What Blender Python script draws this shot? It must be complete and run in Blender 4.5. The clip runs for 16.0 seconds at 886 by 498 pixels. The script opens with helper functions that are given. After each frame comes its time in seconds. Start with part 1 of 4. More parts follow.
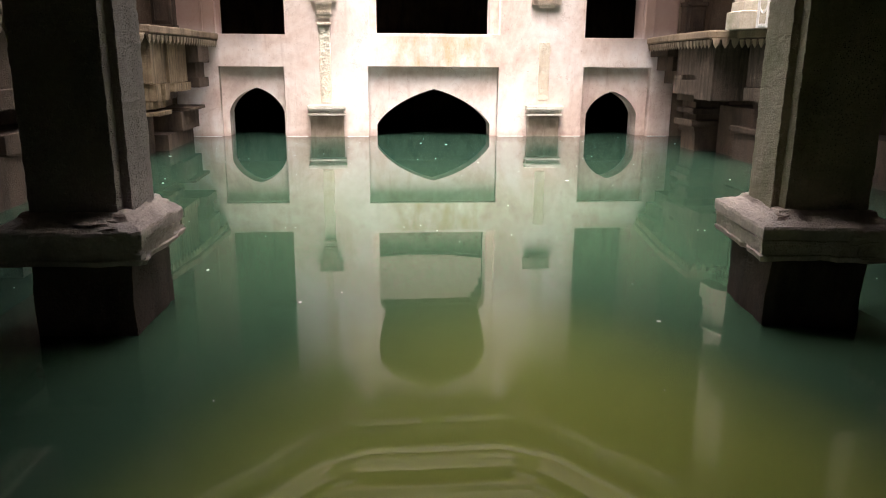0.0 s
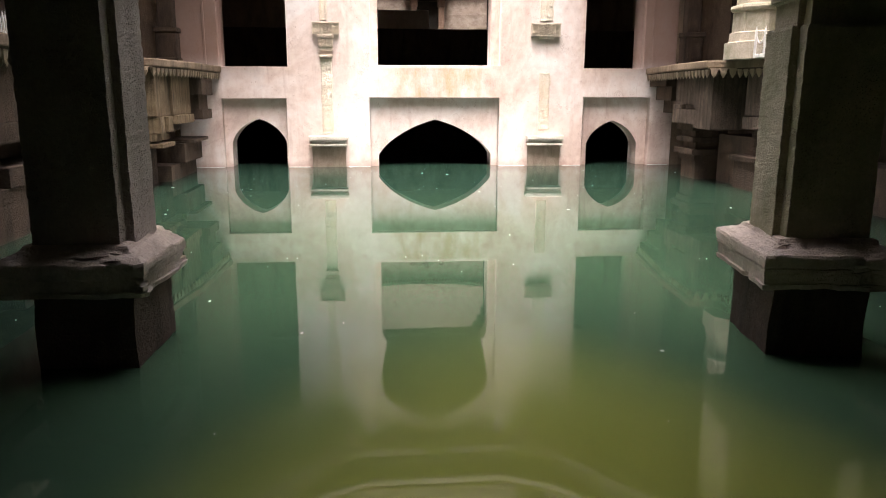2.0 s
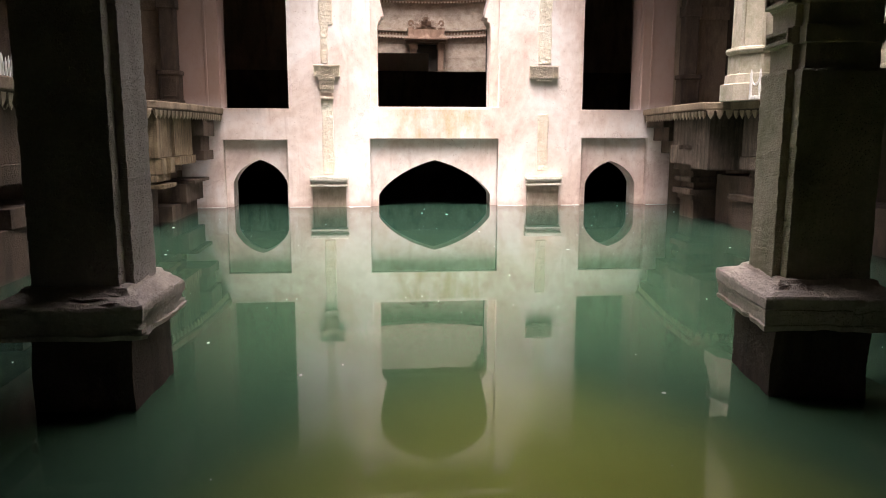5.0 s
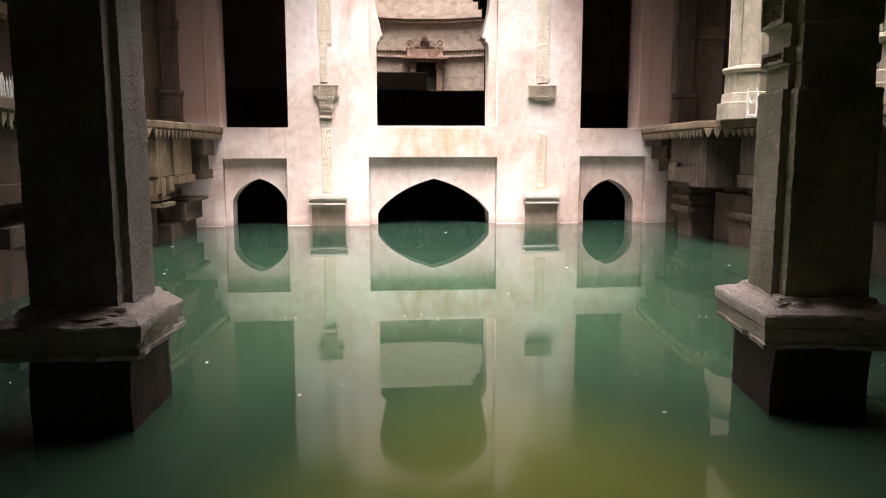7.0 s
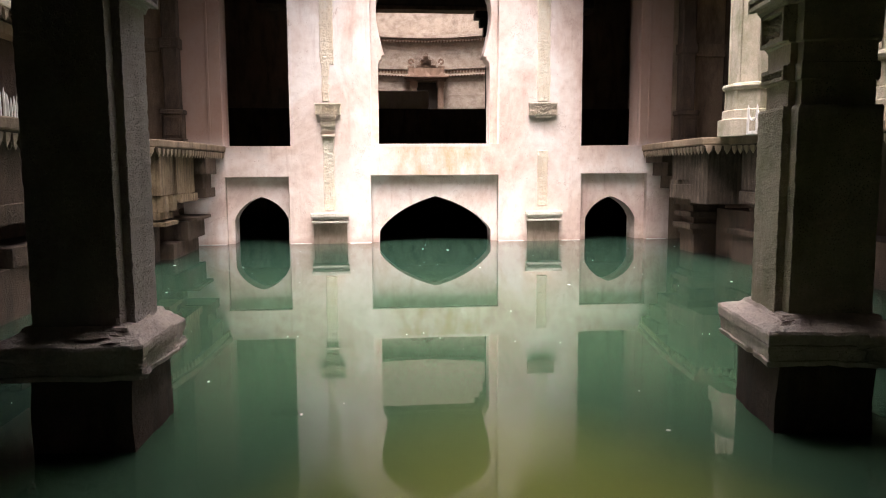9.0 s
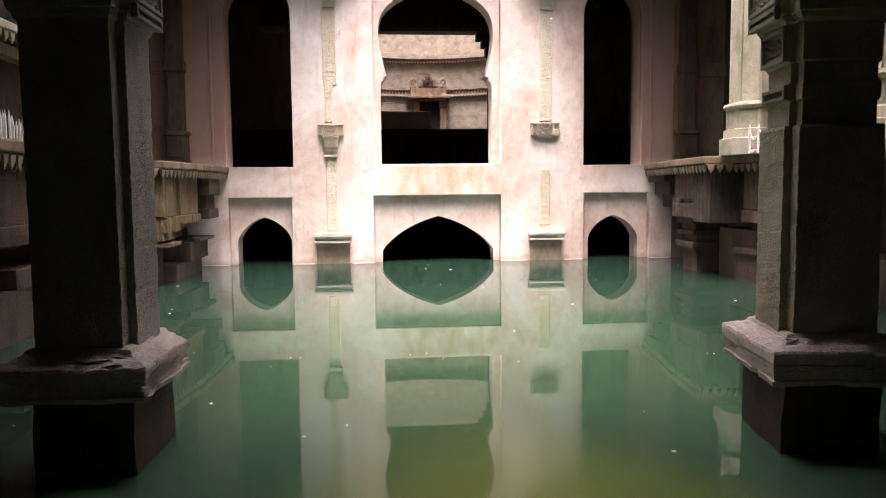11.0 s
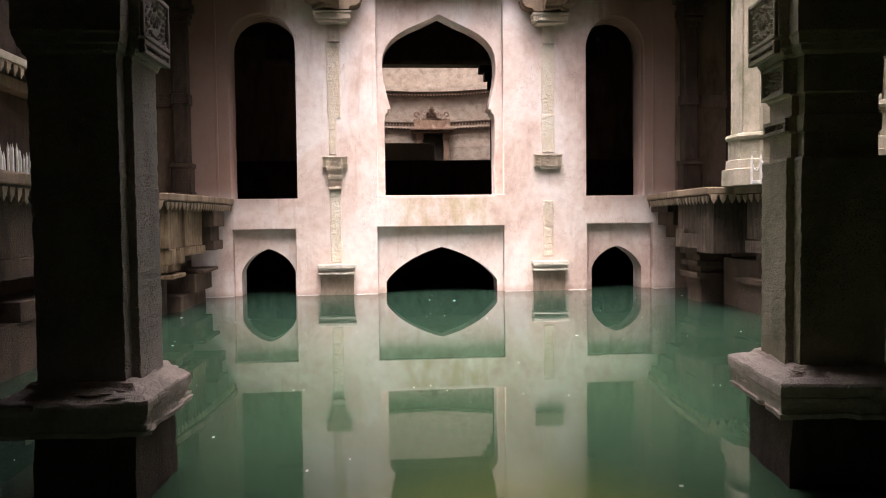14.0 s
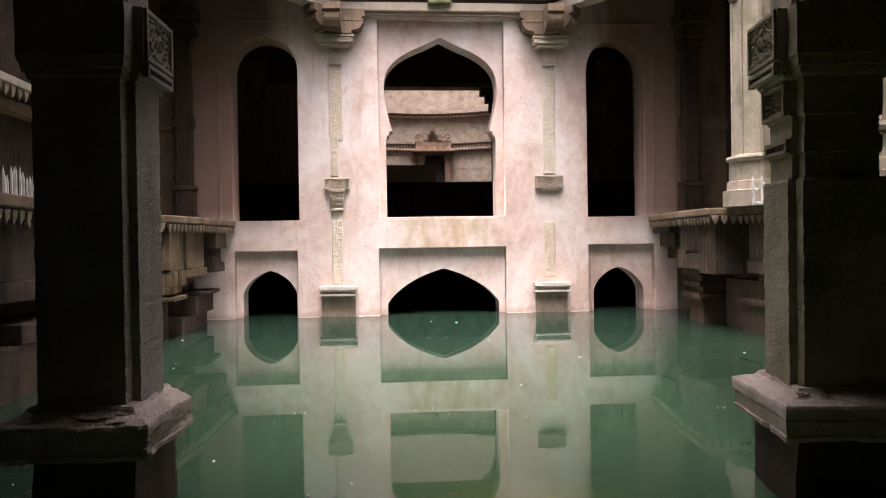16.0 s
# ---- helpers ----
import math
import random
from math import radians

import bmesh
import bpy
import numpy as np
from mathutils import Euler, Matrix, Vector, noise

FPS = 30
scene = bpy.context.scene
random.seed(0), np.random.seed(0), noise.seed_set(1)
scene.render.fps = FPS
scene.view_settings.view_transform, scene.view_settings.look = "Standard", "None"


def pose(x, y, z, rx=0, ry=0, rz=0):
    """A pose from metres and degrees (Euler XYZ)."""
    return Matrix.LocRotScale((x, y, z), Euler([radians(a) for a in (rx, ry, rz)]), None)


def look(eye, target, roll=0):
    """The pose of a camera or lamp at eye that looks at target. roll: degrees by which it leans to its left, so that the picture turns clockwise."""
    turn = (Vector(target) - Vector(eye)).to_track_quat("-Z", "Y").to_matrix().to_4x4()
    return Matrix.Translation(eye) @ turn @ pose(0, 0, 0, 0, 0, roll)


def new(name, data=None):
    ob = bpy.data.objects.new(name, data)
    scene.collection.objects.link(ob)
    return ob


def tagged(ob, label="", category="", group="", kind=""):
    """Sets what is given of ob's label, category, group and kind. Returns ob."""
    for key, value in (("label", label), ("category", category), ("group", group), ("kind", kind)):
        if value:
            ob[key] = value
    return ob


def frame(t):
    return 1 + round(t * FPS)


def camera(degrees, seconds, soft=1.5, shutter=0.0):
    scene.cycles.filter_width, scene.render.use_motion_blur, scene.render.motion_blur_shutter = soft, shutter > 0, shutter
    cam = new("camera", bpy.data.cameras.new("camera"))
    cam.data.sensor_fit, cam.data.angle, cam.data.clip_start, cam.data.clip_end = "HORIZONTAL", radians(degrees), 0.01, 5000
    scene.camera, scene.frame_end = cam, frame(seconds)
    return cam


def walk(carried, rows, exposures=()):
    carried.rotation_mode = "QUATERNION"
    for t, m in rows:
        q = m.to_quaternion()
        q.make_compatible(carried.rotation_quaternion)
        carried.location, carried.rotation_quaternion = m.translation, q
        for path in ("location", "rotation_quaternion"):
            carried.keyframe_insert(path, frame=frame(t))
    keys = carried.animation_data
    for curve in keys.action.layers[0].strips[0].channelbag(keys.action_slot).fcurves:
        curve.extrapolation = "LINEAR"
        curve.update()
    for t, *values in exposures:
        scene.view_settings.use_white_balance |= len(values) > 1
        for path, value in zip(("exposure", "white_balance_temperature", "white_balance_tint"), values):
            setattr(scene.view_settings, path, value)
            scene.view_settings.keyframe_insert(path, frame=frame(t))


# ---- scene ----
# ---- camera: stands over the water and tilts up ----
cam = camera(62.585, 16.0, soft=0.95)
ROWS = [  # seconds, x, y, z, pitch, lean, yaw
    (0.0, 0.0000, 0.0000, 1.0000, -14.336, -0.473, -5.449),
    (0.5, -0.0009, -0.0013, 1.0019, -13.926, -0.361, -5.408),
    (1.0, 0.0008, -0.0010, 1.0013, -13.287, -0.136, -5.339),
    (1.5, 0.0003, -0.0023, 1.0055, -12.662, -0.133, -5.317),
    (2.0, 0.0002, -0.0013, 1.0059, -12.068, -0.139, -5.292),
    (2.5, -0.0006, -0.0018, 1.0070, -11.573, -0.146, -5.297),
    (3.0, -0.0002, -0.0015, 1.0088, -11.058, -0.088, -5.289),
    (3.5, 0.0001, -0.0011, 1.0108, -10.561, -0.092, -5.271),
    (4.0, 0.0013, -0.0002, 1.0127, -10.009, -0.073, -5.268),
    (6.5, -0.0006, 0.0013, 1.0170, -7.867, -0.018, -5.390),
    (7.0, 0.0001, -0.0007, 1.0185, -7.588, 0.051, -5.383),
    (7.5, -0.0012, 0.0006, 1.0200, -7.326, 0.095, -5.392),
    (8.0, 0.0000, 0.0001, 1.0193, -6.995, 0.193, -5.347),
    (8.5, -0.0009, -0.0005, 1.0215, -6.630, 0.224, -5.308),
    (9.0, -0.0007, -0.0010, 1.0227, -6.236, 0.301, -5.236),
    (11.5, -0.0006, -0.0006, 1.0275, -4.327, 0.579, -4.997),
    (12.0, -0.0007, -0.0011, 1.0265, -3.946, 0.573, -4.959),
    (12.5, -0.0006, -0.0020, 1.0291, -3.623, 0.595, -4.915),
    (13.0, -0.0011, 0.0006, 1.0289, -3.272, 0.651, -4.863),
    (13.5, -0.0005, -0.0010, 1.0317, -2.861, 0.777, -4.808),
    (14.0, -0.0007, -0.0015, 1.0329, -2.309, 0.708, -4.762),
    (14.5, -0.0008, 0.0001, 1.0341, -1.892, 0.740, -4.737),
    (15.0, -0.0005, -0.0007, 1.0340, -1.447, 0.821, -4.699),
    (15.5, 0.0001, -0.0006, 1.0356, -1.056, 0.860, -4.671),
    (16.0, -0.0011, 0.0014, 1.0355, -0.636, 0.846, -4.653),
]
EXPOSURES = [(0.0, 1.64, 6350, 13), (7.0, 1.58, 6350, 15), (11.5, 1.52, 6350, 16), (16.0, 1.20, 6350, 18)]
walk(cam, [(t, pose(x, y, z, 90 + pitch, 0, yaw) @ pose(0, 0, 0, 0, 0, -lean)) for t, x, y, z, pitch, lean, yaw in ROWS], EXPOSURES)

# ---- light: sky down the open shafts ----
SUN_EL, SUN_AZ = 76.0, 185.0
world = bpy.data.worlds.new("sky")
scene.world = world
world.use_nodes = True
wn = world.node_tree
sky = wn.nodes.new("ShaderNodeTexSky")
sky.sky_type = "NISHITA"
sky.sun_disc = False
sky.air_density, sky.dust_density, sky.ozone_density = 0.4, 8.0, 0.3
sky.sun_elevation, sky.sun_rotation = radians(SUN_EL), radians(SUN_AZ)
wn.nodes["Background"].inputs[1].default_value = 0.28
wn.links.new(sky.outputs[0], wn.nodes["Background"].inputs[0])

sun = new("sun", bpy.data.lights.new("sun", "SUN"))
sun.data.energy, sun.data.angle, sun.data.color = 1.12, radians(54), (1.0, 0.94, 0.90)
reach = 30 * math.cos(radians(SUN_EL))
sun.matrix_world = look((0.8 + reach * math.sin(radians(SUN_AZ)), 6.5 + reach * math.cos(radians(SUN_AZ)), 30 * math.sin(radians(SUN_EL))), (0.8, 6.5, 0))


# ---- materials ----
def ramp(nt, src, stops):
    r = nt.nodes.new("ShaderNodeValToRGB")
    while len(r.color_ramp.elements) < len(stops):
        r.color_ramp.elements.new(0.5)
    for e, (p, c) in zip(r.color_ramp.elements, stops):
        e.position, e.color = p, (*c, 1)
    nt.links.new(src, r.inputs[0])
    return r.outputs[0]


def noise_tex(nt, vec, scale, detail=6.0, rough=0.6, dist=0.0):
    n = nt.nodes.new("ShaderNodeTexNoise")
    n.inputs["Scale"].default_value, n.inputs["Detail"].default_value = scale, detail
    n.inputs["Roughness"].default_value, n.inputs["Distortion"].default_value = rough, dist
    nt.links.new(vec, n.inputs["Vector"])
    return n.outputs["Fac"]


def mix(nt, fac, a, b, mode="MIX"):
    m = nt.nodes.new("ShaderNodeMix")
    m.data_type, m.blend_type = "RGBA", mode
    for sock, v in ((m.inputs[0], fac), (m.inputs[6], a), (m.inputs[7], b)):
        if isinstance(v, (int, float)):
            sock.default_value = v
        elif isinstance(v, tuple):
            sock.default_value = (*v, 1)
        else:
            nt.links.new(v, sock)
    return m.outputs[2]


def math_node(nt, op, a, b=0.0):
    m = nt.nodes.new("ShaderNodeMath")
    m.operation = op
    for sock, v in ((m.inputs[0], a), (m.inputs[1], b)):
        if isinstance(v, (int, float)):
            sock.default_value = v
        else:
            nt.links.new(v, sock)
    return m.outputs[0]


def smooth_range(nt, src, lo, hi):
    r = nt.nodes.new("ShaderNodeMapRange")
    r.interpolation_type = "SMOOTHERSTEP"
    r.inputs[1].default_value, r.inputs[2].default_value = lo, hi
    nt.links.new(src, r.inputs[0])
    return r.outputs[0]


def base(name, rough=0.85):
    m = bpy.data.materials.new(name)
    m.use_nodes = True
    nt = m.node_tree
    b = nt.nodes["Principled BSDF"]
    b.inputs["Roughness"].default_value = rough
    b.inputs["Specular IOR Level"].default_value = 0.25
    g = nt.nodes.new("ShaderNodeNewGeometry")
    return m, nt, b, g.outputs["Position"]


def bump(nt, b, height, strength, dist):
    n = nt.nodes.new("ShaderNodeBump")
    n.inputs["Strength"].default_value, n.inputs["Distance"].default_value = strength, dist
    nt.links.new(height, n.inputs["Height"])
    nt.links.new(n.outputs[0], b.inputs["Normal"])


def stretched(nt, pos, sx, sy, sz):
    v = nt.nodes.new("ShaderNodeVectorMath")
    v.operation = "MULTIPLY"
    v.inputs[1].default_value = (sx, sy, sz)
    nt.links.new(pos, v.inputs[0])
    return v.outputs[0]


def plaster_material():
    """Pink lime plaster, blotched, with pale bloom and faint runs."""
    m, nt, b, pos = base("pink_plaster", 0.8)
    big = noise_tex(nt, stretched(nt, pos, 1.2, 1.2, 0.85), 0.95, 8, 0.62, 0.7)
    col = ramp(nt, big, [(0.32, (0.48, 0.335, 0.28)), (0.42, (0.65, 0.515, 0.44)), (0.51, (0.765, 0.67, 0.61)), (0.60, (0.85, 0.805, 0.765))])
    small = noise_tex(nt, pos, 9, 8, 0.7)
    col = mix(nt, 0.3, col, ramp(nt, small, [(0.3, (0.45, 0.325, 0.27)), (0.52, (0.76, 0.655, 0.595)), (0.72, (0.87, 0.815, 0.775))]))
    runs = noise_tex(nt, stretched(nt, pos, 5, 5, 0.5), 1.6, 6, 0.65)
    col = mix(nt, ramp(nt, runs, [(0.56, (0, 0, 0)), (0.75, (0.45, 0.45, 0.45))]), col, (0.40, 0.25, 0.19))
    pocks = noise_tex(nt, pos, 26, 5, 0.7)
    col = mix(nt, ramp(nt, pocks, [(0.62, (0, 0, 0)), (0.70, (0.5, 0.5, 0.5))]), col, (0.36, 0.23, 0.17))
    crack = math_node(nt, "ABSOLUTE", math_node(nt, "SUBTRACT", noise_tex(nt, stretched(nt, pos, 1, 1, 0.7), 1.7, 10, 0.68, 0.4), 0.5))
    patchy = ramp(nt, noise_tex(nt, pos, 2.3, 2, 0.5), [(0.52, (0, 0, 0)), (0.62, (0.55, 0.55, 0.55))])
    col = mix(nt, math_node(nt, "MULTIPLY", ramp(nt, crack, [(0.0, (1, 1, 1)), (0.006, (0, 0, 0))]), patchy), col, (0.34, 0.21, 0.16))
    # moss runs on the apron under the middle window
    sep = nt.nodes.new("ShaderNodeSeparateXYZ")
    nt.links.new(pos, sep.inputs[0])
    band = math_node(nt, "MULTIPLY", math_node(nt, "LESS_THAN", sep.outputs[2], 1.34), math_node(nt, "GREATER_THAN", sep.outputs[2], 0.95))
    across = smooth_range(nt, math_node(nt, "ABSOLUTE", math_node(nt, "SUBTRACT", sep.outputs[0], 0.95)), 1.0, 0.35)
    moss = ramp(nt, noise_tex(nt, stretched(nt, pos, 3, 3, 1.2), 1.5, 7, 0.7), [(0.42, (0, 0, 0)), (0.68, (0.8, 0.8, 0.8))])
    col = mix(nt, math_node(nt, "MULTIPLY", math_node(nt, "MULTIPLY", band, across), moss), col, (0.40, 0.33, 0.12))
    # shade of the outer bays, with some brown staining, painted in with an uneven edge
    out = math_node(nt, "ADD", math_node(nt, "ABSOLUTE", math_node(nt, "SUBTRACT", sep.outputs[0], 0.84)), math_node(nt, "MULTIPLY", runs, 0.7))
    bay_shade = math_node(nt, "MULTIPLY", smooth_range(nt, out, 2.3, 2.95), smooth_range(nt, math_node(nt, "ADD", sep.outputs[2], math_node(nt, "MULTIPLY", big, 0.5)), 1.25, 1.85))
    col = mix(nt, math_node(nt, "MULTIPLY", bay_shade, 0.88), col, (0.22, 0.13, 0.092))
    # damp foot just over the water
    damp = ramp(nt, math_node(nt, "ADD", sep.outputs[2], math_node(nt, "MULTIPLY", small, 0.12)), [(0.03, (0.75, 0.75, 0.75)), (0.16, (0, 0, 0))])
    col = mix(nt, damp, col, (0.40, 0.24, 0.19))
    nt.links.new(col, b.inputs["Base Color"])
    bump(nt, b, noise_tex(nt, pos, 11, 9, 0.65), 0.24, 0.02)
    return m


def stone_material(name, dark, mid, light, scale=1.0, stain=(0.06, 0.055, 0.04), amount=0.8, grit=0.5, green=0.0, run=(3.2, 0.9), pitted=False):
    """Weathered sandstone: grain, pits, vertical stains and, if wanted, lichen."""
    m, nt, b, pos = base(name, 0.9)
    big = noise_tex(nt, pos, 2.2 * scale, 6, 0.62, 0.3)
    col = ramp(nt, big, [(0.3, dark), (0.5, mid), (0.7, light)])
    fine = noise_tex(nt, pos, 55 * scale, 8, 0.75)
    col = mix(nt, 0.45, col, ramp(nt, fine, [(0.3, tuple(0.45 * c for c in mid)), (0.52, mid), (0.75, tuple(min(1, 1.35 * c) for c in light))]))
    runs = noise_tex(nt, stretched(nt, pos, run[0], run[0], run[1]), 1.5 * scale, 8, 0.7)
    col = mix(nt, ramp(nt, runs, [(0.46, (0, 0, 0)), (0.66, (amount, amount, amount))]), col, stain)
    if green:
        lich = noise_tex(nt, pos, 3.2, 7, 0.7)
        col = mix(nt, ramp(nt, lich, [(0.45, (0, 0, 0)), (0.66, (green, green, green))]), col, (0.14, 0.17, 0.07))
    obj = nt.nodes.new("ShaderNodeObjectInfo")
    col = mix(nt, 0.35, col, ramp(nt, obj.outputs["Random"], [(0.0, tuple(0.7 * c for c in mid)), (1.0, tuple(min(1, 1.3 * c) for c in mid))]), "MIX")
    nt.links.new(col, b.inputs["Base Color"])
    pits = ramp(nt, noise_tex(nt, pos, 52 * scale, 4, 0.6), [(0.36, (0, 0, 0)), (0.46, (1, 1, 1))])
    h = math_node(nt, "ADD", math_node(nt, "MULTIPLY", fine, 0.9), math_node(nt, "MULTIPLY", pits, 0.75))
    if pitted:
        cells = nt.nodes.new("ShaderNodeTexVoronoi")
        cells.inputs["Scale"].default_value = 88
        nt.links.new(pos, cells.inputs["Vector"])
        worn_away = smooth_range(nt, noise_tex(nt, pos, 6, 6, 0.7), 0.40, 0.66)
        hole = math_node(nt, "MULTIPLY", ramp(nt, cells.outputs["Distance"], [(0.16, (1, 1, 1)), (0.36, (0, 0, 0))]), worn_away)
        h = math_node(nt, "SUBTRACT", math_node(nt, "MULTIPLY", fine, 0.45), hole)
        nt.links.new(mix(nt, math_node(nt, "MULTIPLY", hole, 0.45), col, tuple(0.5 * c for c in dark)), b.inputs["Base Color"])
    bump(nt, b, math_node(nt, "ADD", h, math_node(nt, "MULTIPLY", big, 0.4)), grit, 0.014)
    return m


def plain_material(name, col, rough=0.7):
    m, nt, b, pos = base(name, rough)
    n = noise_tex(nt, pos, 12, 6, 0.6)
    nt.links.new(ramp(nt, n, [(0.3, tuple(0.7 * c for c in col)), (0.7, tuple(min(1, 1.15 * c) for c in col))]), b.inputs["Base Color"])
    bump(nt, b, noise_tex(nt, pos, 40, 6, 0.6), 0.2, 0.01)
    return m


def water_material():
    """Turbid still water: silty olive by the landing, its lit middle and shaded sides painted in; teal farther in,
    under a mirror-smooth skin.
    """
    m, nt, b, pos = base("murky_water", 0.6)
    nt.nodes.remove(b)
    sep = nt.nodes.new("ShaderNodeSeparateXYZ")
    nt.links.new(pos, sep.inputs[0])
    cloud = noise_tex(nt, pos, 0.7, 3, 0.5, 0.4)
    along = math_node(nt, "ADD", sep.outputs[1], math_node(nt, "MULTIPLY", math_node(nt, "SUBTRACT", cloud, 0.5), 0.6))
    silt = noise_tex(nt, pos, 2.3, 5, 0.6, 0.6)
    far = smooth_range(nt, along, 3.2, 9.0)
    # bright olive pool: light reaching the near middle, painted into the water's colour
    pool_falloff = math_node(nt, "MULTIPLY", math_node(nt, "POWER", math_node(nt, "ABSOLUTE", math_node(nt, "SUBTRACT", sep.outputs[0], 0.40)), 2.0), 1.15)
    lit_pool = smooth_range(nt, math_node(nt, "ADD", along, pool_falloff), 3.6, 1.2)
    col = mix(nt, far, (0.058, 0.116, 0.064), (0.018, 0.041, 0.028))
    # near sides darkened: shade of pillars and galleries painted into the water
    side_shade = smooth_range(nt, math_node(nt, "ABSOLUTE", math_node(nt, "SUBTRACT", sep.outputs[0], 0.55)), 0.8, 2.4)
    col = mix(nt, math_node(nt, "MULTIPLY", side_shade, math_node(nt, "SUBTRACT", 1.0, far)), col, (0.013, 0.026, 0.018))
    col = mix(nt, lit_pool, col, mix(nt, silt, (0.31, 0.345, 0.064), (0.39, 0.425, 0.084)))
    # fine suspended silt
    grain = math_node(nt, "MAXIMUM", math_node(nt, "MULTIPLY", math_node(nt, "SUBTRACT", noise_tex(nt, pos, 700, 1, 0.5), 0.27), 4.35), 0.05)
    col = mix(nt, 1.0, col, grain, "MULTIPLY")
    body, skin = nt.nodes.new("ShaderNodeBsdfDiffuse"), nt.nodes.new("ShaderNodeBsdfGlossy")
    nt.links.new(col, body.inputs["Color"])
    skin.inputs["Roughness"].default_value = 0.0
    skin.inputs["Color"].default_value = (1, 1, 1, 1)
    fres, blend, swell = nt.nodes.new("ShaderNodeFresnel"), nt.nodes.new("ShaderNodeMixShader"), nt.nodes.new("ShaderNodeBump")
    fres.inputs["IOR"].default_value = 1.33
    swell.inputs["Strength"].default_value, swell.inputs["Distance"].default_value = 0.02, 0.015
    nt.links.new(noise_tex(nt, stretched(nt, pos, 1, 0.6, 1), 1.8, 2, 0.5), swell.inputs["Height"])
    nt.links.new(swell.outputs[0], skin.inputs["Normal"])
    nt.links.new(fres.outputs[0], blend.inputs[0])
    nt.links.new(body.outputs[0], blend.inputs[1])
    nt.links.new(skin.outputs[0], blend.inputs[2])
    nt.links.new(blend.outputs[0], nt.nodes["Material Output"].inputs["Surface"])
    return m


PLASTER = plaster_material()
SAND = stone_material("sandstone", (0.13, 0.095, 0.065), (0.24, 0.18, 0.125), (0.37, 0.295, 0.205), 1.0, (0.05, 0.038, 0.025), 0.9)
SAND_PALE = stone_material("pale_sandstone", (0.36, 0.30, 0.21), (0.55, 0.49, 0.39), (0.70, 0.66, 0.57), 1.2, (0.22, 0.18, 0.09), 0.6, 0.5, 0.85)
# copy of the stained stone, darkened to carry the shade under the east ledge
STAINED_SHADED = stone_material("shaded_stained_sandstone", (0.05, 0.038, 0.028), (0.11, 0.085, 0.065), (0.34, 0.265, 0.19), 1.6, (0.014, 0.011, 0.009), 1.0, 0.8, 0.0, (8.0, 0.8))
# near-black: deep shade of recesses and the landing put into the stone's colour
SHADE_BLACK = stone_material("shade_black_stone", (0.018, 0.014, 0.011), (0.03, 0.025, 0.02), (0.05, 0.042, 0.034))
# darker sandstone: shade of galleries and recesses is partly put into its colour
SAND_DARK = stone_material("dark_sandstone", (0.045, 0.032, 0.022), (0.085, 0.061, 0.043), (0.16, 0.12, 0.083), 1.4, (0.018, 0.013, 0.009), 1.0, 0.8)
PILLAR = stone_material("pitted_pillar_stone", (0.20, 0.165, 0.145), (0.36, 0.31, 0.28), (0.54, 0.48, 0.44), 1.3, (0.10, 0.08, 0.06), 0.5, 1.0, 0.1, pitted=True)
PILLAR_GREEN = stone_material("lichened_pillar_stone", (0.30, 0.255, 0.185), (0.52, 0.455, 0.34), (0.74, 0.67, 0.55), 1.3, (0.13, 0.12, 0.06), 0.5, 1.0, 0.8, pitted=True)
RUBBLE = stone_material("exposed_rubble", (0.80, 0.66, 0.48), (0.93, 0.82, 0.66), (0.97, 0.92, 0.83), 3.0, (0.72, 0.50, 0.28), 0.5, 0.8)
CARVED = stone_material("carved_sandstone", (0.56, 0.46, 0.35), (0.80, 0.70, 0.57), (0.91, 0.84, 0.74), 1.8, (0.26, 0.20, 0.14), 0.4, 0.8)
PENDANT_STONE = stone_material("weathered_pendant_stone", (0.22, 0.16, 0.11), (0.40, 0.31, 0.225), (0.60, 0.50, 0.38), 1.6, (0.07, 0.05, 0.035), 0.8, 0.7)
SHELF_STONE = stone_material("pale_shelf_stone", (0.62, 0.57, 0.47), (0.78, 0.74, 0.65), (0.88, 0.85, 0.78), 1.8, (0.30, 0.27, 0.17), 0.45, 0.7)
FOOTING = stone_material("damp_footing_stone", (0.26, 0.19, 0.14), (0.46, 0.365, 0.285), (0.64, 0.56, 0.46), 2.6, (0.12, 0.095, 0.065), 0.7, 0.9, 0.2)
NICHE_STONE = stone_material("brown_niche_stone", (0.13, 0.085, 0.06), (0.25, 0.17, 0.125), (0.42, 0.32, 0.25), 1.6, (0.07, 0.045, 0.03), 0.7, 0.7)
MOSS = stone_material("mossy_stone", (0.12, 0.14, 0.06), (0.22, 0.24, 0.12), (0.34, 0.34, 0.22), 1.0, (0.08, 0.1, 0.03), 0.6, 0.6, 0.6)
TIER = stone_material("pale_shaft_stone", (0.42, 0.36, 0.28), (0.60, 0.53, 0.43), (0.74, 0.68, 0.58), 1.2, (0.20, 0.17, 0.11), 0.5, 0.5, 0.15)
STAINED = stone_material("stained_sandstone", (0.085, 0.058, 0.034), (0.19, 0.14, 0.085), (0.50, 0.40, 0.25), 1.6, (0.016, 0.012, 0.009), 1.0, 0.8, 0.0, (8.0, 0.7))
WELL = stone_material("well_stone", (0.27, 0.20, 0.15), (0.47, 0.40, 0.33), (0.64, 0.58, 0.51), 1.8, (0.14, 0.09, 0.06), 0.8, 1.0, 0.0, (1.6, 2.0))
WHITE = plain_material("white_paint", (0.78, 0.77, 0.74), 0.5)
WATER = water_material()
FOAM = plain_material("pale_petal", (0.85, 0.83, 0.78), 0.6)


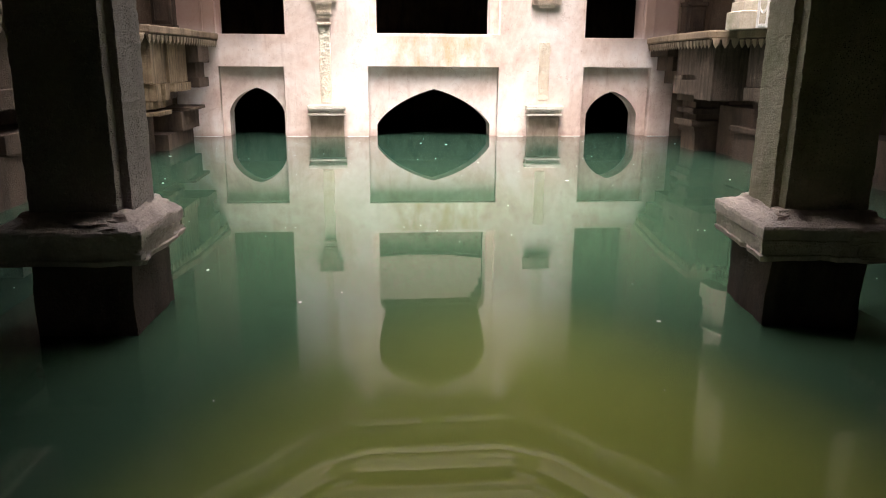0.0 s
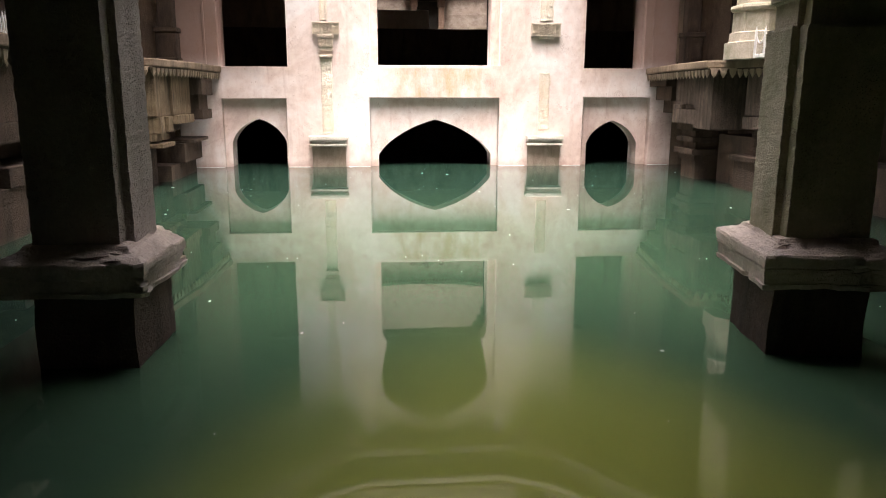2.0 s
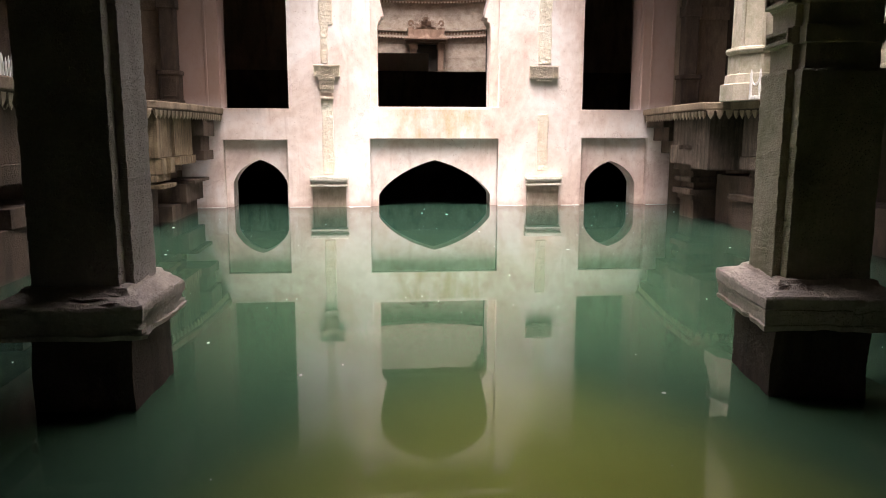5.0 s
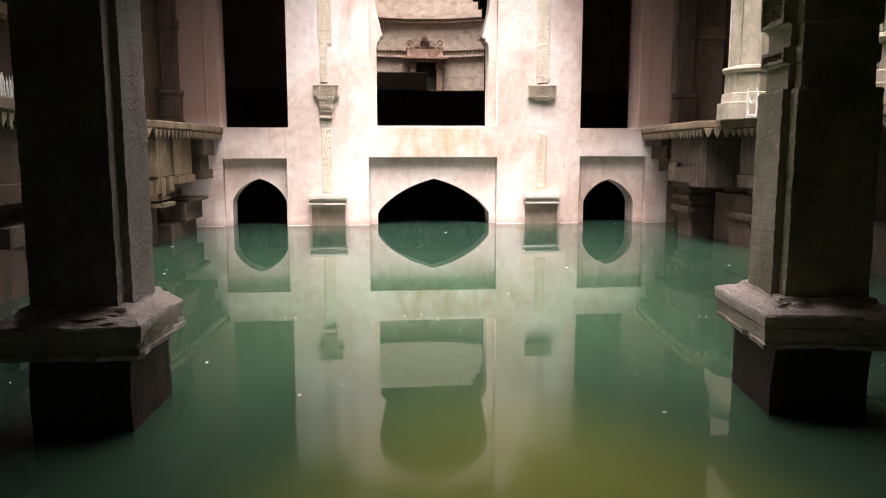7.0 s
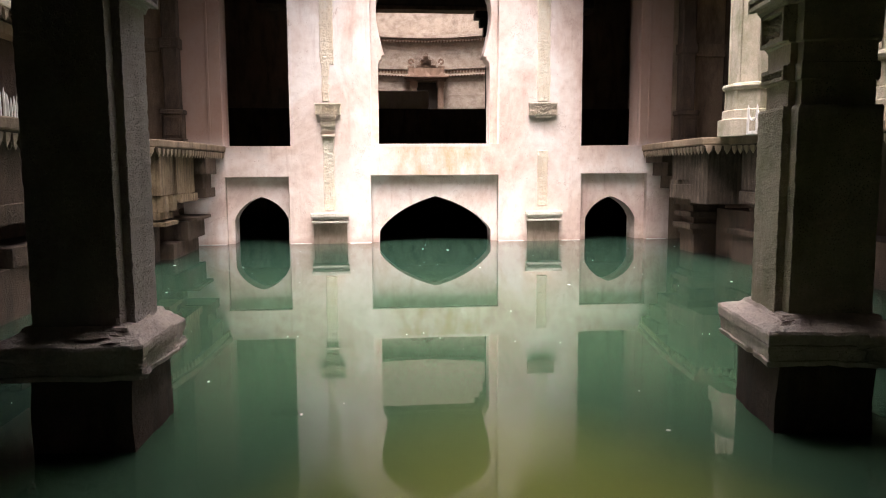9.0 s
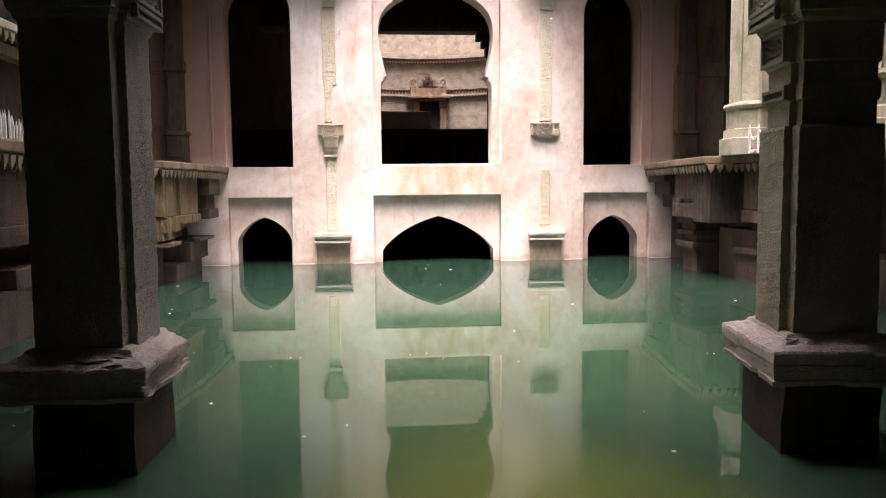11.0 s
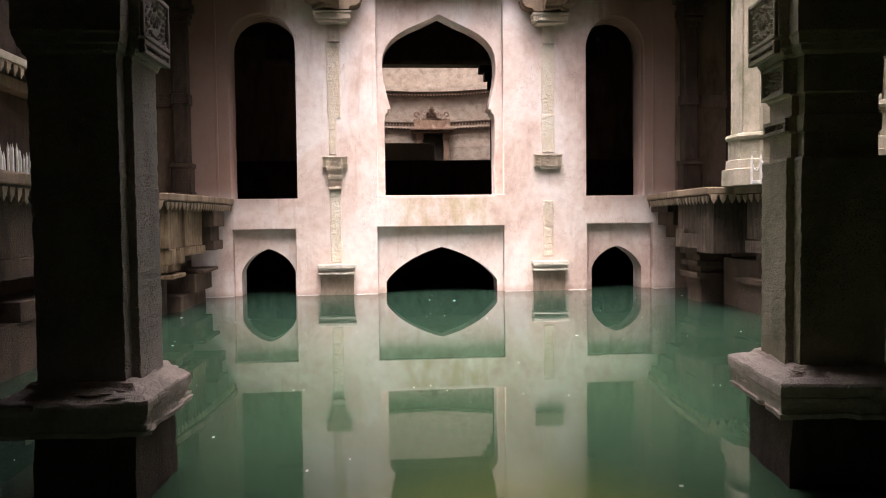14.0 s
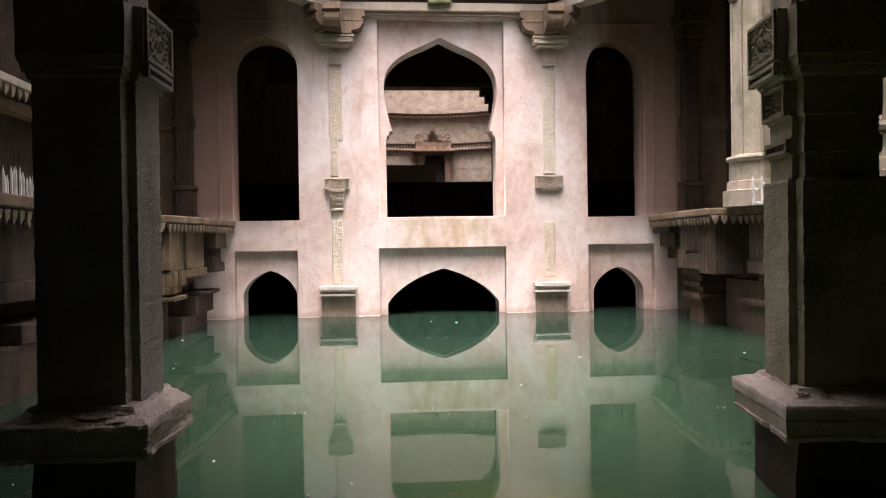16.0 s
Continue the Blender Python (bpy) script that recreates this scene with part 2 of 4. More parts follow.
# ---- mesh helpers ----
def part(name, bm, material, parent=None, label=""):
    """Links a bmesh as one mesh object under a thing or a part."""
    me = bpy.data.meshes.new(name)
    bm.to_mesh(me)
    bm.free()
    return part_mesh(name, me, material, parent, label)


def part_mesh(name, me, material, parent=None, label=""):
    if not me.materials:
        me.materials.append(material)
    ob = new(name, me)
    if parent:
        ob.parent = parent
    if label:
        ob["label"] = label
    return ob


def thing(name, x, y, z, label, category, group="", kind=""):
    e = new(name)
    e.empty_display_size = 0.1
    e.location = (x, y, z)
    return tagged(e, label, category, group, kind)


def box(bm, x0, x1, y0, y1, z0, z1, bevel=0.0, rough=0.0, cuts=0):
    """Adds a box, with worn rounded edges if asked."""
    made = bmesh.ops.create_cube(bm, size=1)["verts"]
    bmesh.ops.transform(bm, matrix=Matrix.LocRotScale(((x0 + x1) / 2, (y0 + y1) / 2, (z0 + z1) / 2), None, (x1 - x0, y1 - y0, z1 - z0)), verts=made)
    if bevel:
        edges = list({e for v in made for e in v.link_edges})
        out = bmesh.ops.bevel(bm, geom=edges, offset=bevel, segments=2, affect="EDGES", profile=0.6)
        made = list({v for f in out["faces"] for v in f.verts})
    if cuts:
        edges = list({e for v in made for e in v.link_edges})
        out = bmesh.ops.subdivide_edges(bm, edges=edges, cuts=cuts, use_grid_fill=True)
        made = [v for v in [*out["geom_inner"], *out["geom"], *made] if isinstance(v, bmesh.types.BMVert)]
    if rough:
        for v in {v for v in made if v.is_valid}:
            v.co += rough * noise.noise_vector(v.co * 6.0)
    return made


def boxes(*rows, bevel=0.006, rough=0.0, cuts=0):
    bm = bmesh.new()
    for r in rows:
        box(bm, *r, bevel=bevel, rough=rough, cuts=cuts)
    return bm


def prism(bm, outline, z0, z1, scale0=1.0, scale1=1.0):
    """A closed prism over a plan outline, scaled about its middle at each end."""
    cx = sum(p[0] for p in outline) / len(outline)
    cy = sum(p[1] for p in outline) / len(outline)
    low = [bm.verts.new((cx + (x - cx) * scale0, cy + (y - cy) * scale0, z0)) for x, y in outline]
    top = [bm.verts.new((cx + (x - cx) * scale1, cy + (y - cy) * scale1, z1)) for x, y in outline]
    n = len(outline)
    for i in range(n):
        bm.faces.new((low[i], low[(i + 1) % n], top[(i + 1) % n], top[i]))
    bm.faces.new(top)
    bm.faces.new(low[::-1])


def stack(outline_at, levels):
    """A solid whose plan changes with height: levels of (z, size)."""
    bm = bmesh.new()
    rings = [[bm.verts.new((x, y, z)) for x, y in outline_at(s)] for z, s in levels]
    n = len(rings[0])
    for a, b in zip(rings, rings[1:]):
        for i in range(n):
            bm.faces.new((a[i], a[(i + 1) % n], b[(i + 1) % n], b[i]))
    bm.faces.new(rings[-1])
    bm.faces.new(rings[0][::-1])
    bmesh.ops.recalc_face_normals(bm, faces=bm.faces)
    return bm


def panel(outer, holes, y0, y1, bevel=0.0):
    """An upright slab in the x-z plane between y0 and y1, with holes through it."""
    cu = bpy.data.curves.new("outline", "CURVE")
    cu.dimensions, cu.fill_mode = "2D", "BOTH"
    for pts in (outer, *holes):
        sp = cu.splines.new("POLY")
        sp.points.add(len(pts) - 1)
        for p, (x, z) in zip(sp.points, pts):
            p.co = (x, z, 0, 1)
        sp.use_cyclic_u = True
    cu.extrude = (y1 - y0) / 2 - bevel
    cu.bevel_depth, cu.bevel_resolution, cu.offset = bevel, 1, -bevel
    ob = bpy.data.objects.new("outline", cu)
    me = bpy.data.meshes.new_from_object(ob)
    bpy.data.objects.remove(ob)
    bpy.data.curves.remove(cu)
    mid = (y0 + y1) / 2
    me.transform(Matrix(((1, 0, 0, 0), (0, 0, 1, mid), (0, 1, 0, 0), (0, 0, 0, 1))))
    me.flip_normals()
    return me


def rect(x0, x1, z0, z1):
    return [(x0, z0), (x1, z0), (x1, z1), (x0, z1)]


def blob(bm, x, y, z, rx, ry, rz, turn=0.0):
    made = bmesh.ops.create_icosphere(bm, subdivisions=1, radius=1)["verts"]
    bmesh.ops.transform(bm, matrix=Matrix.Translation((x, y, z)) @ Matrix.Rotation(-turn, 4, "Y") @ Matrix.Diagonal((rx, ry, rz, 1)), verts=made)


def carve(bm, x0, x1, z0, z1, y, n, m, depth=0.012):
    """A low floral relief: small rosettes in a grid on an upright face."""
    for i in range(n):
        for k in range(m):
            cx = x0 + (x1 - x0) * (i + 0.5) / n
            cz = z0 + (z1 - z0) * (k + 0.5) / m
            rx, rz = (x1 - x0) / n * 0.44, (z1 - z0) / m * 0.44
            for q in range(8):
                a = q * math.pi / 4 + 0.3 * (i + k)
                blob(bm, cx + rx * 0.66 * math.cos(a), y, cz + rz * 0.66 * math.sin(a), rx * 0.30, depth, rz * 0.15, a)
            blob(bm, cx, y, cz, rx * 0.2, depth, rz * 0.2)


def half_lotus(bm, x0, x1, z0, z1, y, depth=0.014):
    """A half-medallion: a fan of petals under bent vine stems."""
    cx, r, h = (x0 + x1) / 2, (x1 - x0) / 2, z1 - z0
    for q in range(15):
        a = math.pi * (q + 0.5) / 15
        blob(bm, cx + 0.93 * r * math.cos(a), y, z1 - 0.93 * h * math.sin(a), 0.08 * r, depth, 0.08 * r)
    for q in range(9):
        a = math.pi * (q + 0.5) / 9
        blob(bm, cx + 0.58 * r * math.cos(a), y, z1 - 0.58 * h * math.sin(a), 0.20 * r, depth, 0.07 * r, -a)
    for q in range(5):
        a = math.pi * (q + 0.5) / 5
        blob(bm, cx + 0.25 * r * math.cos(a), y, z1 - 0.25 * h * math.sin(a), 0.13 * r, depth * 1.3, 0.06 * r, -a)
    for sx in (-1, 1):
        for q in range(3):
            blob(bm, cx + sx * r * (0.92 - 0.1 * q), y, z0 + h * (0.06 + 0.1 * q * q / 2), 0.10 * r, depth, 0.05 * r, 0.8 * sx)


def frame_relief(bm, x0, x1, z0, z1, y, t=0.014, d=0.014):
    for r in ((x0, x1, z0, z0 + t), (x0, x1, z1 - t, z1), (x0, x0 + t, z0, z1), (x1 - t, x1, z0, z1)):
        box(bm, r[0], r[1], y - d, y + 0.01, r[2], r[3], bevel=0.003)


# ---- plan ----
D = 10.25            # face of the pink wall
BACK = D + 0.45      # its far face
CX = 0.84            # its middle
SILL = 1.35          # gallery floor over the water


# ---- water ----
bm = bmesh.new()
bmesh.ops.create_grid(bm, x_segments=1, y_segments=1, size=1)
bmesh.ops.transform(bm, matrix=Matrix.LocRotScale((0.84, 8.0, 0), None, (8, 12, 1)), verts=bm.verts)
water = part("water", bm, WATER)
tagged(water, "still turbid green water mirroring the court above", "water", kind="structure")


# ---- the pink wall ----
def low_arch(x0, x1, apex, spring=0.22, full=0.6, bulge=0.02):
    """A four-centred arch that dips under the water."""
    cx, h = (x0 + x1) / 2, (x1 - x0) / 2
    pts = [(x0 + bulge, -0.7), (x0, 0.0)]
    for i in range(15):
        u = i / 14
        a = u * math.pi / 2
        x = h * (1 - full * u - (1 - full) * (1 - math.cos(a)))
        z = spring + (apex - spring) * (full * u ** 0.85 + (1 - full) * math.sin(a))
        pts.append((cx - x, z))
    right = [(2 * cx - x, z) for x, z in pts[-2::-1]]
    return pts + right


def window_arch(x0, x1, z0, spring, apex):
    cx, h = (x0 + x1) / 2, (x1 - x0) / 2
    pts = [(x0, z0)]
    for i in range(13):
        a = i / 12 * math.pi / 2
        pts.append((cx - h * math.cos(a), spring + (apex - spring) * math.sin(a) ** 0.95))
    return pts + [(2 * cx - x, z) for x, z in pts[-2::-1]]


def cusped_arch():
    """The middle window: straight jambs, a cusp, then a bulging pointed arch."""
    h = [(0.783, 1.352), (0.783, 2.46), (0.765, 2.53), (0.735, 2.545), (0.735, 2.59), (0.69, 2.60), (0.715, 2.68), (0.75, 2.82), (0.785, 2.98), (0.803, 3.12), (0.805, 3.24),
         (0.790, 3.36), (0.745, 3.47), (0.67, 3.565), (0.57, 3.645), (0.43, 3.725), (0.28, 3.79), (0.13, 3.86), (0.0, 3.925)]
    return [(CX - x, z) for x, z in h] + [(CX + x, z) for x, z in h[-2::-1]]


LEFT_LOW, MID_LOW, RIGHT_LOW = low_arch(-1.965, -1.215, 0.66, 0.33, 0.42), low_arch(0.045, 1.645, 0.65, 0.16), low_arch(3.02, 3.775, 0.63, 0.30, 0.42)
LEFT_WIN, RIGHT_WIN = window_arch(-2.06, -1.16, SILL, 3.42, 3.885), window_arch(2.925, 3.77, SILL, 3.42, 3.90)
wall = thing("wall_north", CX, D, 0, "pink lime-plastered wall with pointed arches standing in water", "wall", kind="structure")


def on(parent, ob):
    ob.parent = parent
    ob.matrix_parent_inverse = Matrix.Translation(-parent.location)
    return ob


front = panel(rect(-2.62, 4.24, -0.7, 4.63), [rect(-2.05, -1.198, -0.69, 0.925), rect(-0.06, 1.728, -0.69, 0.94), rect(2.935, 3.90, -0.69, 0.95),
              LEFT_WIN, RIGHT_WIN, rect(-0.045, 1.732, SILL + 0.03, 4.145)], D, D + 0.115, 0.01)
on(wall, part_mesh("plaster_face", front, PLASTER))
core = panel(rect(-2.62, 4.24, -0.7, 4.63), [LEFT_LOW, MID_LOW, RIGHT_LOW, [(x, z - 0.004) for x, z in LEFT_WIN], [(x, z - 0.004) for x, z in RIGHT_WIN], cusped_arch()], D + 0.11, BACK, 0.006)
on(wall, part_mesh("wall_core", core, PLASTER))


# pale scum line where the wall meets the water
for x0, x1 in ((-2.6, -2.06), (-1.19, -0.9), (-0.37, -0.07), (1.74, 2.1), (2.65, 2.92), (3.91, 4.2)):
    line = part("trim", boxes((x0, x1, D - 0.008, D, -0.02, 0.006), bevel=0.002, rough=0.004, cuts=3), FOAM)
    tagged(line, "pale scum line along the foot of the wall", "scum line", kind="structure")


# ---- the room and well behind the wall ----
def shell(name, label, rows, material, bevel=0.004):
    for row in rows:
        ob = part(name, boxes(row, bevel=bevel), material)
        tagged(ob, label, "wall", kind="structure")
    return ob


shell("wall_behind", "dark stone walls closing the passage behind the plaster wall",
      [(-4.4, -4.2, BACK, 17.2, -0.7, 5.4), (5.9, 6.1, BACK, 17.2, -0.7, 5.4), (-4.4, -1.05, 16.9, 17.2, -0.7, 5.6), (3.55, 6.1, 16.9, 17.2, -0.7, 5.6), (-4.4, 6.1, BACK, BACK + 0.25, 4.64, 5.4)], SAND)
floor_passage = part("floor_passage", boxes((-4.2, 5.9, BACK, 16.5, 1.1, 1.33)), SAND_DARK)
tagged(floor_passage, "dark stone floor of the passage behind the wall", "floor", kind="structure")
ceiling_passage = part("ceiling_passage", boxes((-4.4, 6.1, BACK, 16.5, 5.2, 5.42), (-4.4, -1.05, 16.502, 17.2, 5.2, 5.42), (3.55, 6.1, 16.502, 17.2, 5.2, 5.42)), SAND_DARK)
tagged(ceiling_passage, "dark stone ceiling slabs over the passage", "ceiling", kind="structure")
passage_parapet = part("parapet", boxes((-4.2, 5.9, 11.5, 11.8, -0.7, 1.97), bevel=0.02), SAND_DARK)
tagged(passage_parapet, "dark stone parapet at the rim of the well", "parapet", kind="structure")
block = part("stone_block", boxes((-0.6, 0.845, 11.52, 11.78, 1.97, 2.245), bevel=0.015, rough=0.006, cuts=3), TIER)
tagged(block, "dark grey stone block lying on the parapet", "stone block")
rim = thing("rim_lintel", CX, 11.65, 3.45, "stone lintel over the opening to the well", "lintel")
on(rim, part("lower_course", boxes((-1.75, 3.45, 11.52, 11.8, 3.47, 3.53), bevel=0.012), SAND))
on(rim, part("upper_course", boxes((-1.75, 3.45, 11.50, 11.8, 3.54, 4.0), bevel=0.012), SAND_DARK))
on(rim, part("bracket", boxes((1.58, 1.95, 11.52, 11.78, 3.36, 3.465), (1.66, 1.95, 11.54, 11.76, 3.24, 3.36), (1.72, 1.95, 11.55, 11.75, 3.1, 3.24), (1.76, 1.95, 11.56, 11.74, 1.97, 3.1), bevel=0.02), SHADE_BLACK))

# the round well, open to the sky
WX, WY, WR = 0.95, 13.6, 2.75


def ring_wall(r0, r1, z0, z1, a0=0.0, a1=360.0, steps=48):
    bm = bmesh.new()
    secs = []
    for i in range(steps + 1):
        a = radians(a0 + (a1 - a0) * i / steps)
        secs.append([bm.verts.new((WX + r * math.sin(a), WY + r * math.cos(a), z)) for r, z in ((r0, z0), (r1, z0), (r1, z1), (r0, z1))])
    for p, q in zip(secs, secs[1:]):
        for k in range(4):
            bm.faces.new((p[k], q[k], q[(k + 1) % 4], p[(k + 1) % 4]))
    bm.faces.new(secs[0])
    bm.faces.new(secs[-1][::-1])
    bmesh.ops.recalc_face_normals(bm, faces=bm.faces)
    return bm


well = thing("wall_well", WX, WY, 0, "curved sandstone wall of a round well shaft, banded by friezes", "wall", kind="structure")
on(well, part("shaft_wall", ring_wall(WR, WR + 0.4, -0.7, 4.0, -111, 111), WELL))
on(well, part("shaft_wall", ring_wall(WR + 0.03, WR + 0.4, 3.98, 8.6), WELL))
for k in range(7):
    on(well, part("stone_course", ring_wall(WR - 0.012 - 0.006 * (k % 3), WR + 0.05, 1.75 + 0.30 * k, 2.042 + 0.30 * k, -60, 60, 40), WELL))
on(well, part("frieze_band", ring_wall(WR - 0.05, WR + 0.1, 3.10, 3.20, -70, 70), WELL))
on(well, part("frieze_band", ring_wall(WR - 0.09, WR + 0.1, 3.20, 3.235, -70, 70), WELL))
on(well, part("frieze_band", ring_wall(WR - 0.09, WR + 0.1, 3.065, 3.10, -70, 70), WELL))
on(well, part("cornice", ring_wall(WR - 0.16, WR + 0.1, 3.86, 3.93, -75, 75), WELL))
on(well, part("cornice", ring_wall(WR - 0.09, WR + 0.1, 3.80, 3.86, -75, 75), WELL))

# studs of the frieze and the cornice's fringe
bm = bmesh.new()
for i in range(80):
    a = radians(-60 + 1.5 * i)
    for r, z, sx, sz in ((WR - 0.055, 3.15, 0.028, 0.036), (WR - 0.12, 3.79, 0.02, 0.03), (WR - 0.1, 3.055, 0.018, 0.02)):
        made = bmesh.ops.create_icosphere(bm, subdivisions=1, radius=1)["verts"]
        bmesh.ops.transform(bm, matrix=Matrix.Translation((WX + r * math.sin(a), WY + r * math.cos(a), z)) @ Matrix.Rotation(-a, 4, "Z") @ Matrix.Diagonal((sx, 0.02, sz, 1)), verts=made)
studs = part("frieze_studs", bm, NICHE_STONE)
tagged(studs, kind="stuff")
on(well, studs)
niche = thing("wall_niche", 1.12, 16.2, 2.1, "carved stone niche with a stepped pediment on the well wall", "niche")
for x0 in (0.80, 1.38):
    on(niche, part("post", boxes((x0, x0 + 0.12, 16.06, 16.3, 2.0, 2.86), (x0 - 0.02, x0 + 0.14, 16.04, 16.3, 2.8, 2.94), (x0 - 0.02, x0 + 0.14, 16.04, 16.3, 2.25, 2.32), bevel=0.012), NICHE_STONE))
# near-black panel in place of the shade inside the niche
on(niche, part("back_panel", boxes((0.9, 1.4, 16.2, 16.32, 2.0, 2.92), bevel=0.004), SHADE_BLACK))
on(niche, part("eave", boxes((0.66, 1.60, 15.92, 16.3, 2.99, 3.04), (0.70, 1.56, 15.98, 16.3, 2.94, 2.99), bevel=0.012), NICHE_STONE))
for k in range(3):
    x = 0.80 + 0.33 * k
    bm = bmesh.new()
    prism(bm, [(x - 0.09, 15.92), (x + 0.09, 15.92), (x + 0.09, 15.99), (x - 0.09, 15.99)], 3.03, 3.12, 1, 0.15)
    on(niche, part("finial", bm, NICHE_STONE))
bm = boxes((0.74, 1.52, 16.08, 16.3, 3.04, 3.22), bevel=0.01)
on(niche, part("attic", bm, NICHE_STONE))
bm = boxes((0.92, 1.34, 16.10, 16.28, 3.22, 3.28), (1.02, 1.24, 16.11, 16.28, 3.28, 3.40), (1.08, 1.18, 16.12, 16.28, 3.40, 3.48), bevel=0.02)
for row, (n, z) in enumerate(((8, 3.255), (6, 3.32), (4, 3.385), (2, 3.44), (1, 3.50))):
    for k in range(n):
        x = 1.13 + 0.085 * (k - (n - 1) / 2)
        carve(bm, x - 0.05, x + 0.05, z - 0.045, z + 0.045, 16.095, 1, 1, 0.03)
on(niche, part("pediment", bm, NICHE_STONE, None, "pierced scrollwork pediment"))
for x, sx in ((0.80, 1), (1.46, -1)):
    bm = boxes((x - 0.07, x + 0.07, 16.08, 16.26, 3.22, 3.26), bevel=0.012)
    for q in range(9):
        u = q * 0.62
        blob(bm, x + sx * 0.055 * math.cos(u) * (1 - 0.06 * q), 16.12, 3.345 + 0.065 * math.sin(u) * (1 - 0.06 * q), 0.026, 0.035, 0.026)
    on(niche, part("volute", bm, NICHE_STONE))

# the parapet, its block, the lintel and the well lie deep behind the wall: set back and enlarged about the camera's
# eye, to fit its view
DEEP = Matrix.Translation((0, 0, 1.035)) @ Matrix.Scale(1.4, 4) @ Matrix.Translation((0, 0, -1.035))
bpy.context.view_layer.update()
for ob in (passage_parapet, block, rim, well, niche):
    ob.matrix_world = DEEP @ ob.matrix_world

# ---- side galleries ----
OCT = [(-0.70, 10.2), (2.43, 10.2), (4.12, 7.9), (4.05, 4.7), (1.78, 2.62), (-1.10, 2.70), (-2.65, 4.9), (-2.65, 7.9)]
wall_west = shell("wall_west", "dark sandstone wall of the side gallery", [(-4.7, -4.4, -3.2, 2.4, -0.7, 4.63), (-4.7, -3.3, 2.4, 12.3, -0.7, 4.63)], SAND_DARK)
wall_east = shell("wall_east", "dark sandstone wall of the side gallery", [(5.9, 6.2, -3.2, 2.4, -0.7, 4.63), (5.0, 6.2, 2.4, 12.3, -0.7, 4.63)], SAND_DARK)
shell("wall_south", "unseen wall closing the landing, near-black in place of shade", [(-4.7, 6.2, -3.4, -3.2, -0.7, 4.63)], SHADE_BLACK)
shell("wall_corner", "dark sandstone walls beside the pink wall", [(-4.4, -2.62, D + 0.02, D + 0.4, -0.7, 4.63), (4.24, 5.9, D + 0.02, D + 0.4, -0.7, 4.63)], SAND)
floor_landing = part("floor_landing", boxes((-4.4, 5.9, -3.2, 0.75, -0.7, 0.1), (-4.4, 5.9, 0.75, 1.1, -0.7, -0.12)), SHADE_BLACK)
tagged(floor_landing, "unseen worn stone landing at the water's edge, near-black in place of shade", "floor", kind="structure")

# unseen slabs added to keep light off the landing and the pillar fronts
ceiling_near = part("ceiling_landing", boxes((-4.4, 5.9, -3.2, 2.5, 3.0, 3.25), (-4.4, 5.9, 2.3, 2.52, 3.25, 4.62)), SHADE_BLACK)
tagged(ceiling_near, "unseen low ceiling added over the landing to block light", "ceiling", kind="structure")

# octagonal roof of the galleries, open in the middle
bm = bmesh.new()
outer = [bm.verts.new((x, y, 4.62)) for x, y in ((-4.7, 12.3), (6.2, 12.3), (6.2, 7.6), (6.2, 4.7), (6.2, -3.4), (-4.7, -3.4), (-4.7, 4.9), (-4.7, 7.9))]
inner = [bm.verts.new((x, y, 4.62)) for x, y in OCT]
for i in range(8):
    j = (i + 1) % 8
    bm.faces.new((outer[i], outer[j], inner[j], inner[i]))
out = bmesh.ops.extrude_face_region(bm, geom=bm.faces[:])
bmesh.ops.translate(bm, vec=(0, 0, 0.2), verts=[v for v in out["geom"] if isinstance(v, bmesh.types.BMVert)])
bmesh.ops.recalc_face_normals(bm, faces=bm.faces)
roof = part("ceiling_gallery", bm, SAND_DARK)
tagged(roof, "dark stone ceiling round an octagonal opening", "ceiling", kind="structure")


def beam(a, b, z0, z1, w, material, name="beam", parent=None):
    """A straight squared beam between two plan points."""
    ax, ay = a
    bx, by = b
    length = math.hypot(bx - ax, by - ay)
    bm = boxes((-length / 2, length / 2, -w / 2, w / 2, z0, z1), bevel=0.012)
    bmesh.ops.transform(bm, matrix=Matrix.Translation(((ax + bx) / 2, (ay + by) / 2, 0)) @ Matrix.Rotation(math.atan2(by - ay, bx - ax), 4, "Z"), verts=bm.verts)
    return part(name, bm, material, parent)


for i in range(8):
    a, b = OCT[i], OCT[(i + 1) % 8]
    e = thing("lintel", 0, 0, 0, "sandstone lintel carrying the edge of the octagonal opening", "lintel", "lintels round the opening")
    beam(a, b, 4.22, 4.335, 0.22, TIER, "lower_course", e)
    # slot between the courses, its shade put into darker stone
    beam(a, b, 4.335, 4.395, 0.12, SAND_DARK, "groove", e)
    beam(a, b, 4.395, 4.62, 0.20, TIER, "upper_course", e)
    if i:
        (ax, ay), (bx, by) = a, b
        ux, uy = 0.16 * (bx - ax) / math.hypot(bx - ax, by - ay), 0.16 * (by - ay) / math.hypot(bx - ax, by - ay)
        mx, my = (ax + bx) / 2, (ay + by) / 2
        beam((mx - ux, my - uy), (mx + ux, my + uy), 4.235, 4.53, 0.26, TIER, "middle_block", e)

